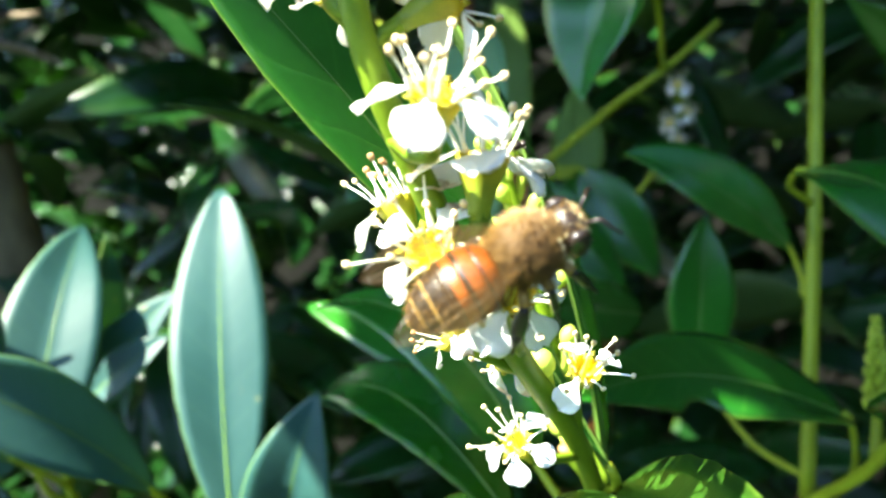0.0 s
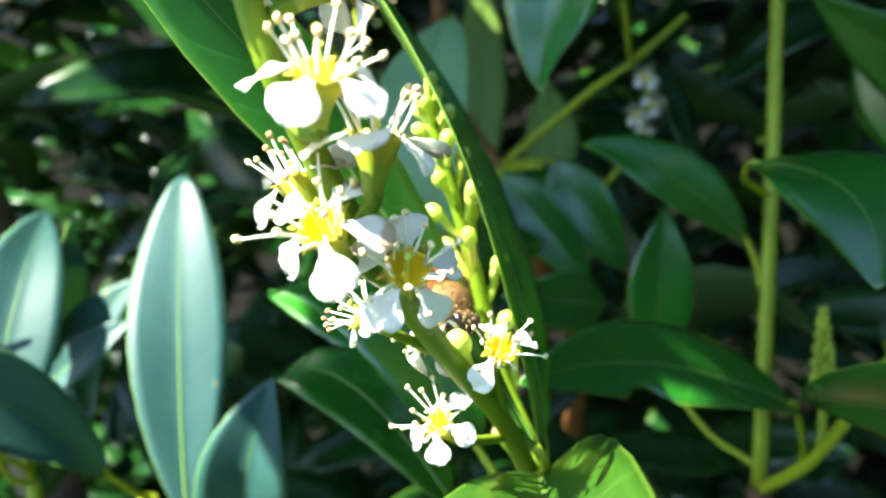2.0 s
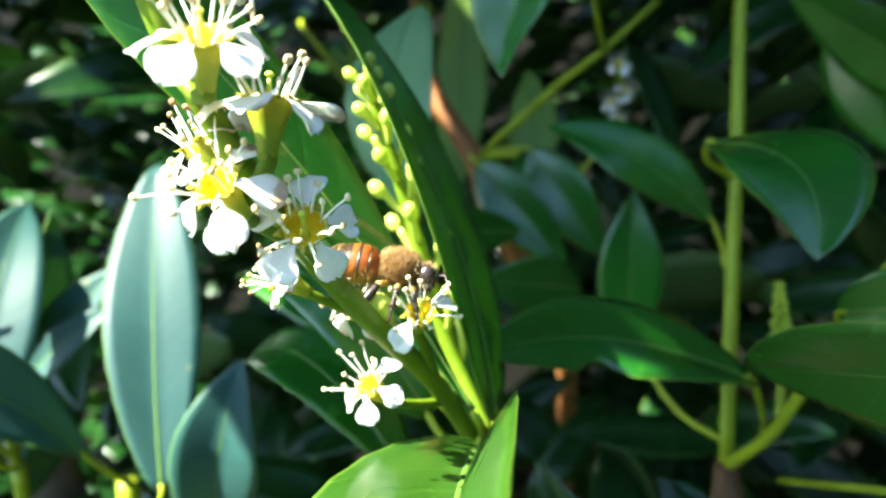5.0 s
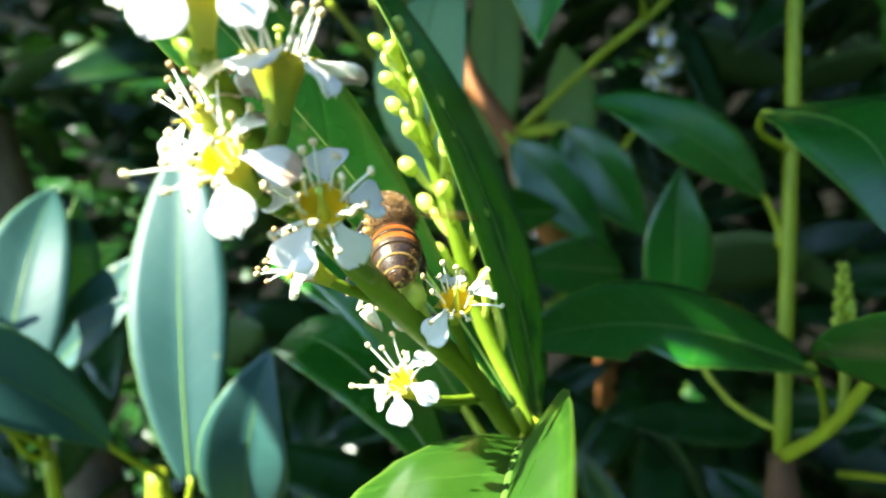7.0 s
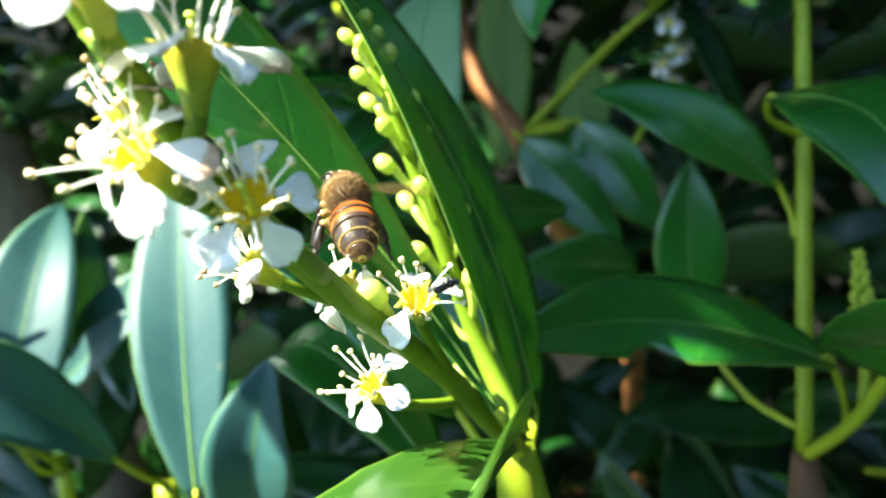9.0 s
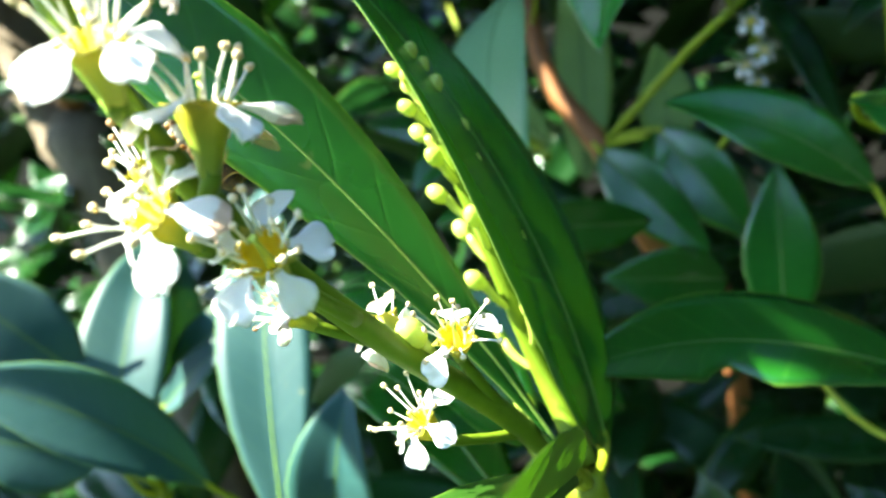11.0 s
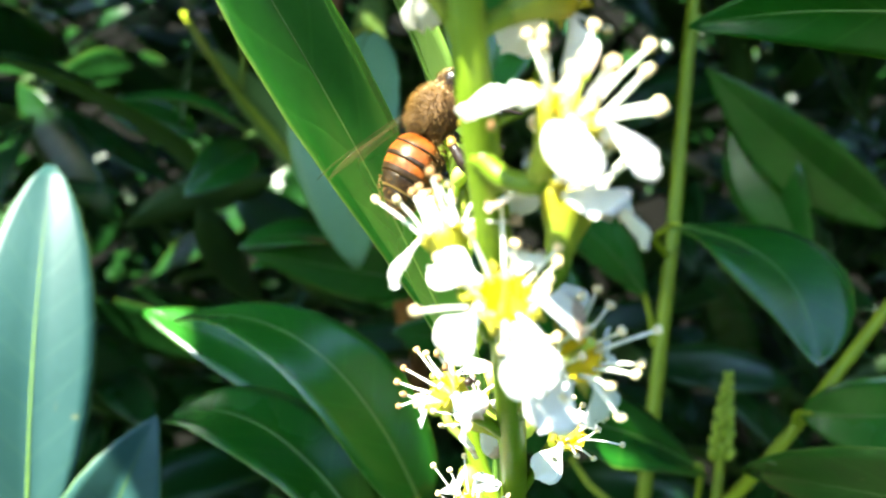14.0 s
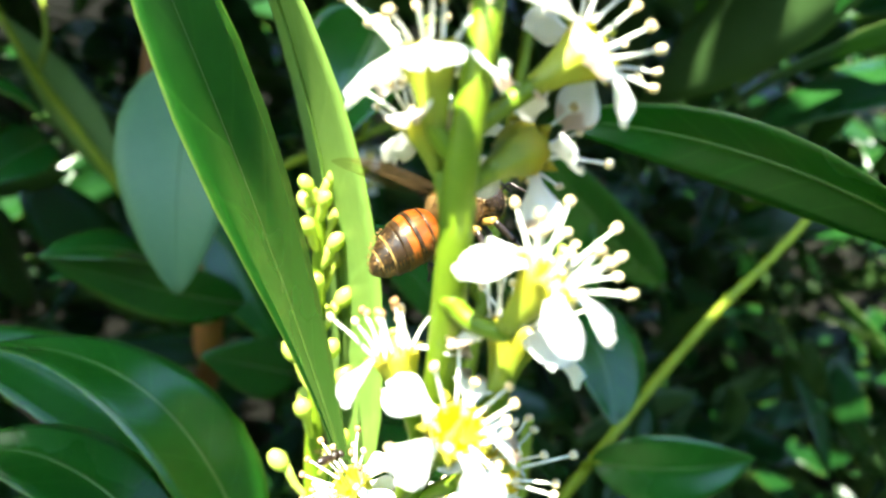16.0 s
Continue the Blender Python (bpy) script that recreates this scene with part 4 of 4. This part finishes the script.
def shade_crown_spot(r):
    z = r.uniform(5, 45)
    x = r.uniform(-50, 25)
    over = x + KX * z
    nearest = 9.6 if over < -4.2 else 11.6 if over < 1.5 else 8.3
    while True:
        deep = nearest + 56 * r.random() ** 1.5
        if not (over < -11 and deep > 19 and r.random() < 0.7):
            break
    return Vector((x / 100, (deep - KY * z) / 100, 1.2 + z / 100))


SUNLIT = [
    # flower spray from foot to top, with the bud raceme beside it
    ((1.2, 8.8, -1.2), 1.5), ((0.6, 7.1, -0.4), 1.5), ((0.1, 5.6, 0.4), 1.6), ((-0.3, 4.9, 1.3), 1.6), ((-0.5, 4.5, 2.4), 1.7), ((0.7, 10.1, 0.6), 1.0), ((0.2, 9.4, 2.2), 1.0),
    # folded leaf below it and the two blades behind it
    ((1.6, 7.0, -2.0), 1.5), ((-0.4, 7.6, 0.8), 1.1), ((-1.8, 7.0, 2.6), 1.1), ((1.3, 10.4, -0.2), 0.7), ((0.2, 9.7, 1.5), 1.2), ((-0.9, 8.8, 3.2), 1.1),
    # broad leaves of the shoot beside the path
    ((-4.7, 14.5, -3.2), 1.4), ((-5.3, 15.2, -0.6), 1.5), ((-6.0, 16.0, 1.8), 1.7), ((-6.1, 16.0, 2.8), 1.1), ((-3.6, 15.0, -2.6), 1.2), ((-9.7, 16.6, 0.2), 2.2), ((-7.2, 13.8, -2.4), 1.7), ((-9.0, 12.2, -1.4), 1.7),
    # one rear leaf, the young raceme and the leaf that arches in from the side
    ((-0.7, 17.3, 6.6), 0.6), ((6.9, 15.1, -0.2), 0.2), ((3.8, 8.4, 4.1), 0.45),
    # the ringed trunk and flecks on the foliage about it
    ((-20.5, 27.8, 5.0), 1.5), ((-21.8, 26.6, 7.8), 1.3), ((-14.0, 30.0, 8.0), 1.1), ((-9.0, 31.0, 9.5), 1.3), ((-17.0, 27.0, 11.0), 1.3), ((-11.5, 26.0, 5.5), 0.9), ((-6.5, 30.0, 11.0), 1.3), ((-13.0, 34.0, 12.0), 1.4),
    *[((x, 24 + 1.3 * (k * 7 % 10), 5.0 + 0.85 * (k * 3 % 11)), 0.6 + 0.16 * (k % 4)) for k, x in enumerate(range(-26, 2, 3))],
]

# where the added crown is left open to the sky over the broad leaves and over the dark shoot
OPEN_SKY = [((-8.2, 12.8, -1.8), 2.0, (0.3, 0.06, 0.93)), ((-9.8, 16.4, 0.0), 1.5, (0.1, -0.3, 0.9)), ((4.2, 17.0, 3.0), 1.6, (0.3, -0.5, 0.8)), ((6.2, 13.2, 2.3), 1.6, (0.45, -0.3, 0.85)), ((4.0, 13.2, -0.7), 1.6, (0.55, -0.2, 0.8)), ((4.4, 7.4, 3.8), 1.2, (0.4, 0.3, 0.85))]


def sun_gap(p):
    """The openings left in the added crown and boughs so that shafts of sun reach the leaves and flowers meant to stand
    in the light.
    """
    for at, r in SUNLIT:
        v = p - P(*at)
        if (v - SUN_FROM * v.dot(SUN_FROM)).length < (r + 0.35) / 100:
            return True
    for at, r, up in OPEN_SKY:
        v, up = p - P(*at), Vector(up).normalized()
        if v.dot(up) > 0 and (v - up * v.dot(up)).length < (r + 0.2 * v.dot(up) * 100) / 100:
            return True
    return False


def shade_bough_spot(r):
    """Unseen boughs added high over the place: one shades the low leaves in front, two the leaves of the dark shoot."""
    z = r.uniform(11, 34)
    pick = r.random()
    over, deep = (r.uniform(-9.5, -3.6), r.uniform(8.8, 13.5)) if pick < 0.4 else (r.uniform(-2.2, 10), r.uniform(8.8, 14)) if pick < 0.75 else (r.uniform(2.2, 9.5), r.uniform(4.5, 9.0))
    return Vector(((over - KX * z) / 100, (deep - KY * z) / 100, 1.2 + z / 100))


def side_spot(r):
    return P(r.uniform(42, 75), r.uniform(-20, 70), r.uniform(-30, 55))


shoots()
flower_raceme()
bud_raceme()
young_raceme()
far_blossoms()
trunk()
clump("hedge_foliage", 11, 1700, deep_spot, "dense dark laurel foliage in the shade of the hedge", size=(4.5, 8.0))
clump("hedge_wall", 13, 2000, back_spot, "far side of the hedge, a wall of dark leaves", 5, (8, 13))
# leaves added at the side to cover the wall that blocks light
clump("hedge_corner", 14, 800, side_spot, "dark laurel leaves added at the side to cover the added wall", 5, (8, 13))
# leaves added overhead, out of view, to keep sun off the hedge
clump("hedge_crown", 12, 3000, shade_crown_spot, "unseen laurel leaves added overhead to shade the hedge from the sun", 5, (6, 10), face=(-0.4, 0.1, 1.0), sweep=3.14159, bare=sun_gap)
# more unseen leaves, added in the sun's way above leaves that stay dark
clump("hedge_bough", 15, 880, shade_bough_spot, "unseen laurel leaves added overhead to keep sun off chosen leaves", 5, (5, 8), face=(-0.4, 0.1, 1.0), bare=sun_gap)


WINGS = []


def honey_bee():
    b = thing("honey_bee", "honey bee with orange and black banded abdomen dusted with pollen", "bee")
    mm = 0.001

    def lathe(prof, sides=22):
        bm = bmesh.new()
        rings = [[bm.verts.new((x * mm, r * mm * math.cos(a), r * mm * math.sin(a) * 0.94 + z * mm)) for a in (2 * math.pi * k / sides for k in range(sides))] for x, r, z, _ in prof]
        for k, (p, q) in enumerate(zip(rings, rings[1:])):
            for j in range(sides):
                bm.faces.new((p[j], p[(j + 1) % sides], q[(j + 1) % sides], q[j])).material_index = prof[k][3] if math.sin(2 * math.pi * (j + 0.5) / sides) > -0.3 - 0.15 * (k % 2) else 2
        bm.faces.new(rings[0][::-1])
        bm.faces.new(rings[-1])
        bmesh.ops.recalc_face_normals(bm, faces=bm.faces)
        return bm

    def radius(u):
        return 2.15 * math.sin(math.pi * min(1, 0.10 + 0.9 * u ** 0.8)) ** 0.55 if u < 1 else 0.15

    waist, tail = -1.3, -7.3
    bounds = [0.0, 0.17, 0.36, 0.55, 0.72, 0.87, 1.0]
    skins = [(BEE_ORANGE, BEE_STRIPE), (BEE_ORANGE, BEE_STRIPE), (BEE_ORANGE, BEE_STRIPE), (BEE_STRIPE, BEE_BAND), (BEE_STRIPE, BEE_BAND), (BEE_STRIPE, BEE_BAND)]
    first = None
    for k in range(6):
        u0, u1 = bounds[k], bounds[k + 1]
        prof = []
        for j in range(8):
            f = j / 7
            u = u0 + (u1 - u0) * f
            lip = 1.0 + 0.05 * f
            prof.append((waist + (tail - waist) * u, max(0.12, radius(u) * lip), -1.0 * u * u, 0 if f < (0.72, 0.62, 0.5, 0.84, 0.84, 0.8)[k] else 1))
        prof.append((waist + (tail - waist) * (u1 - 0.005), max(0.1, radius(u1) * 0.93), -1.0 * u1 * u1, 1))
        seg = part("abdomen" if first is None else "abdomen_segment", lathe(prof), [*skins[k], BEE_BELLY], b if first is None else first)
        first = first or seg
    bm = bmesh.new()
    ball_into(bm, Vector((0.7, 0, 0.25)) * mm, (2.1 * mm, 1.95 * mm, 1.8 * mm), None, 0, 20, 14)
    thorax = part("thorax", bm, BEE_FUR, b)
    bm = bmesh.new()
    ball_into(bm, Vector((3.35, 0, -0.15)) * mm, (1.05 * mm, 1.65 * mm, 1.55 * mm), None, 0, 18, 12)
    head = part("head", bm, BEE_DARK, b)
    for s in (-1, 1):
        bm = bmesh.new()
        ball_into(bm, Vector((3.35, 1.2 * s, 0.1)) * mm, (0.85 * mm, 0.6 * mm, 1.25 * mm), None, 0, 14, 10)
        part("eye", bm, BEE_EYE, head)
        bm = bmesh.new()
        tube_into(bm, spline([Vector(p) * mm for p in ((4.2, 0.4 * s, 0.1), (5.0, 0.8 * s, 0.6), (5.4, 1.3 * s, 0.1), (5.9, 1.7 * s, -0.6))], 12), 0.12 * mm, 6)
        part("antenna", bm, BEE_DARK, head)
    rnd = random.Random(3)

    def fur(name, centre, radii, count, length, parent, low=-0.5, high=2.0):
        bm = bmesh.new()
        for _ in range(count):
            d = Vector((rnd.gauss(0, 1), rnd.gauss(0, 1), rnd.gauss(0.3, 1))).normalized()
            if not low <= d.z <= high:
                continue
            p = Vector(centre) * mm + Vector((d.x * radii[0], d.y * radii[1], d.z * radii[2])) * mm * 0.97
            d = (d + Vector((-0.5, rnd.gauss(0, 0.25), 0.1))).normalized()
            e = p + d * length * mm * rnd.uniform(0.6, 1.1)
            o = d.orthogonal().normalized() * 0.035 * mm
            o2 = d.cross(o)
            vs = [bm.verts.new(p + o), bm.verts.new(p - 0.5 * o + 0.87 * o2), bm.verts.new(p - 0.5 * o - 0.87 * o2), bm.verts.new(e)]
            for q in ((0, 1, 3), (1, 2, 3), (2, 0, 3)):
                bm.faces.new([vs[i] for i in q])
        return part(name, bm, BEE_HAIR, parent)

    fur("fur", (0.7, 0, 0.25), (2.1, 1.95, 1.8), 2600, 0.75, thorax)
    fur("face_fur", (3.35, 0, -0.15), (1.05, 1.65, 1.55), 500, 0.45, head, -1)
    fur("belly_fur", (-2.4, 0, -0.15), (1.9, 2.05, 1.95), 1300, 0.5, first, -1, 0.05)
    fur("abdomen_fur", (-4.0, 0, -0.3), (3.0, 2.05, 1.95), 420, 0.3, first, -0.2)
    fur("tail_fur", (-5.2, 0, -0.45), (1.9, 1.75, 1.6), 700, 0.35, first, -1, 0.1)
    bm = bmesh.new()
    for _ in range(90):
        d = Vector((rnd.gauss(0.9, 0.7), rnd.gauss(0, 1), rnd.gauss(0.6, 0.8))).normalized()
        c = Vector((1.4 + 2.0 * d.x, 1.9 * d.y, 0.25 + 1.75 * d.z)) if rnd.random() < 0.6 else Vector((3.35 + 1.15 * d.x, 1.7 * d.y, -0.1 + 1.6 * d.z))
        ball_into(bm, c * mm, (rnd.uniform(0.035, 0.075) * mm,) * 3, None, 0, 6, 4)
    part("pollen", bm, POLLEN, thorax, "cream pollen grains")
    for s in (-1, 1):
        for ln, wd, ang, x0 in ((9.0, 2.9, 0, 0.6), (6.3, 2.0, 12, -0.3)):
            bm = bmesh.new()
            leaf_into(bm, (0, 0, 0), Vector((-ln, 0, 0)) * mm, wd * mm, (0, 0, 1), 0.03, 3, widest=0.68, sharp=0.6, thick=0.00003, ns=16, nw=3)
            wing = part("wing" if ln > 8 else "hind_wing", bm, [WING, WING], b)
            wing.matrix_parent_inverse = Matrix.Identity(4)
            WINGS.append((wing, s, ang, Vector((x0, 1.3 * s, 1.5)) * mm))
    for s in (-1, 1):
        for x, reach, back in ((2.0, 2.6, 1.6), (0.9, 3.2, -0.2), (-0.2, 3.6, -2.6)):
            bm = bmesh.new()
            pts = [Vector(p) * mm for p in ((x, 0.9 * s, -1.2), (x + 0.3 * back, (0.9 + 0.45 * reach) * s, -1.3), (x + 0.7 * back, (0.9 + 0.62 * reach) * s, -3.2), (x + back, (0.9 + 0.75 * reach) * s, -4.6))]
            tube_into(bm, spline(pts[:2], 4), (0.30 * mm, 0.36 * mm), 8)
            thigh = part("leg", bm, BEE_LEG, b)
            bm = bmesh.new()
            tube_into(bm, spline(pts[1:3], 6), [0.26 * mm, 0.36 * mm, 0.42 * mm, 0.48 * mm, 0.5 * mm, 0.46 * mm, 0.3 * mm] if x < 0 else (0.26 * mm, 0.3 * mm), 8)
            part("shin", bm, BEE_DARK, thigh)
            bm = bmesh.new()
            tube_into(bm, spline(pts[2:], 6), [0.34 * mm, 0.34 * mm, 0.3 * mm, 0.16 * mm, 0.14 * mm, 0.14 * mm, 0.1 * mm] if x < 0 else (0.2 * mm, 0.1 * mm), 8)
            part("foot", bm, BEE_DARK, thigh)
    return b


bee = honey_bee()


def small_fly():
    f = thing("small_fly", "tiny dark fly on a white petal", "fly")
    mm = 0.00045
    bm = bmesh.new()
    ball_into(bm, Vector((-1.4, 0, 0)) * mm, (1.5 * mm, 0.75 * mm, 0.7 * mm), None, 0, 12, 8)
    ball_into(bm, Vector((0.4, 0, 0.15)) * mm, (0.9 * mm, 0.75 * mm, 0.75 * mm), None, 0, 12, 8)
    body = part("body", bm, BEE_DARK, f)
    bm = bmesh.new()
    ball_into(bm, Vector((1.5, 0, 0.05)) * mm, (0.5 * mm, 0.65 * mm, 0.55 * mm), None, 0, 10, 8)
    part("head", bm, BEE_EYE, f)
    for s in (-1, 1):
        bm = bmesh.new()
        leaf_into(bm, Vector((0.3, 0.4 * s, 0.7)) * mm, Vector((-3.0, 1.5 * s, 0.9)) * mm, 1.2 * mm, (0, 0, 1), 0.02, 2, widest=0.65, thick=0.00002, ns=8, nw=2)
        part("wing", bm, [WING, WING], f)
        for x in (0.9, 0.3, -0.3):
            bm = bmesh.new()
            tube_into(bm, [Vector(p) * mm for p in ((x, 0.4 * s, -0.2), (x * 1.6, 1.4 * s, 0.2), (x * 2.2, 2.1 * s, -1.0))], 0.1 * mm, 5)
            part("leg", bm, BEE_DARK, f)
    return f


fly = small_fly()


def motions():
    BEE = [
        (0, (0.52, 4.55, 0.26), (0.84, 0.07, 0.54), (-0.08, -0.96, 0.26)),
        (0.2, (0.61, 4.62, 0.28), (0.86, 0.06, 0.51), (-0.07, -0.97, 0.24)),
        (0.5, (0.87, 5.15, 0.30), (0.88, 0.38, 0.30), (0.29, -0.91, 0.30)),
        (0.7, (1.12, 5.85, 0.32), (0.67, 0.71, 0.21), (0.49, -0.64, 0.59)),
        (1, (1.03, 6.56, 0.50), (-0.03, 0.95, 0.31), (0.81, -0.16, 0.57)),
        (1.2, (0.91, 6.92, 0.46), (-0.22, 0.95, 0.21), (0.78, 0.04, 0.63)),
        (1.5, (0.60, 7.70, 0.39), (-0.41, 0.91, -0.03), (0.56, 0.28, 0.78)),
        (2, (0.57, 7.80, 0.04), (0.56, -0.53, -0.64), (0.45, -0.44, 0.77)),
        (2.5, (0.71, 7.74, 0.16), (0.61, -0.56, -0.56), (0.44, -0.35, 0.83)),
        (3, (0.72, 7.65, 0.05), (0.60, -0.55, -0.58), (0.45, -0.37, 0.81)),
        (3.5, (0.86, 7.62, 0.05), (0.63, -0.55, -0.55), (0.43, -0.35, 0.83)),
        (4.2, (0.98, 7.38, 0.00), (0.73, -0.49, -0.49), (0.35, -0.35, 0.87)),
        (6.3, (0.55, 7.92, 0.18), (0.23, 0.94, 0.27), (-0.18, -0.23, 0.96)),
        (6.5, (0.57, 8.03, 0.20), (0.27, 0.92, 0.28), (-0.16, -0.25, 0.96)),
        (6.75, (0.54, 7.66, 0.31), (-0.11, 0.78, 0.61), (0.17, -0.59, 0.79)),
        (7, (0.54, 7.36, 0.24), (-0.29, 0.71, 0.64), (0.26, -0.59, 0.77)),
        (7.5, (0.46, 7.27, 0.25), (-0.34, 0.72, 0.61), (0.22, -0.57, 0.79)),
        (8, (0.40, 7.28, 0.29), (-0.34, 0.70, 0.63), (0.23, -0.58, 0.78)),
        (8.5, (0.44, 7.53, 0.32), (-0.35, 0.71, 0.61), (0.17, -0.59, 0.79)),
        (8.7, (0.50, 7.63, 0.36), (-0.36, 0.70, 0.61), (0.17, -0.60, 0.78)),
        (10.8, (-1.35, 7.35, 1.57), (-0.66, 0.09, 0.75), (0.58, -0.56, 0.58)),
        (11.2, (-1.38, 7.35, 1.53), (-0.67, 0.06, 0.74), (0.59, -0.56, 0.58)),
        (11.6, (-1.11, 7.57, 1.53), (-0.56, 0.21, 0.80), (0.82, -0.00, 0.57)),
        (12, (-0.96, 7.73, 1.61), (-0.50, 0.34, 0.79), (0.86, 0.12, 0.49)),
        (12.5, (-0.82, 7.46, 1.69), (-0.15, 0.51, 0.85), (-0.85, -0.51, 0.15)),
        (13, (-0.69, 6.79, 1.70), (0.07, 0.42, 0.90), (-0.91, -0.34, 0.23)),
        (13.5, (-0.49, 6.40, 1.55), (0.25, 0.09, 0.96), (-0.91, -0.31, 0.26)),
        (14, (-0.36, 6.57, 1.70), (0.36, -0.15, 0.92), (-0.92, -0.22, 0.32)),
        (14.5, (-0.19, 6.58, 1.72), (0.36, -0.18, 0.92), (-0.93, -0.13, 0.34)),
        (15, (0.21, 6.84, 1.80), (0.68, -0.12, 0.72), (-0.73, -0.11, 0.67)),
        (15.5, (0.31, 6.67, 1.91), (0.71, -0.08, 0.70), (-0.71, -0.07, 0.71)),
        (16, (0.25, 6.30, 1.87), (0.75, -0.24, 0.62), (-0.65, -0.13, 0.75)),
    ]
    walk(fly, [(t, Matrix.Translation(P(*at)) @ pose(0, 0, 0, 20, -15, 25)) for t, at in (
        (0, (0.46, 5.21, 1.07)),
        (0.6, (0.47, 5.29, 1.06)),
        (1.2, (0.52, 5.32, 0.98)),
        (1.4, (0.61, 5.35, 1.08)),
        (1.7, (0.60, 6.17, 1.62)),
        (2.1, (0.80, 8.10, -0.55)),
        (8.1, (0.80, 8.10, -0.55)),
        (8.4, (1.46, 7.02, -0.24)),
        (8.7, (1.47, 7.02, -0.25)),
        (10.8, (0.80, 8.10, -0.55)),
        (14.0, (0.20, 7.00, -0.10)),
        (14.4, (-0.30, 6.32, 0.02)),
        (16, (-0.30, 6.32, 0.02)))])
    rows = []
    for t, at, ahead, back in BEE:
        x, z = way(ahead).normalized(), way(back)
        z = (z - x * x.dot(z)).normalized()
        rows.append((t, Matrix.Translation(P(*at)) @ Matrix((x, z.cross(x), z)).transposed().to_4x4()))
    walk(bee, rows)
    spread = [(0, 5, 8, 0), (0.5, 6, 9, 0), (0.8, 44, 36, 0), (1.4, 46, 40, 0), (2.0, 22, 20, 0), (4.2, 22, 20, 0), (6.4, 25, 20, 0), (7.0, 30, 25, 0), (8.2, 30, 25, 0), (8.7, 30, 22, 0), (10.8, 10, 14, 0), (13.4, 9, 18, 0), (14.4, 12, 24, 15), (15.2, 14, 24, 30), (15.6, 18, 36, 40), (16, 20, 40, 40)]
    for wing, s, more, hinge in WINGS:
        walk(wing, [(t, Matrix.Translation(hinge) @ pose(0, 0, 0, -s * droop, lift, -s * (a + more))) for t, a, lift, droop in spread])


motions()
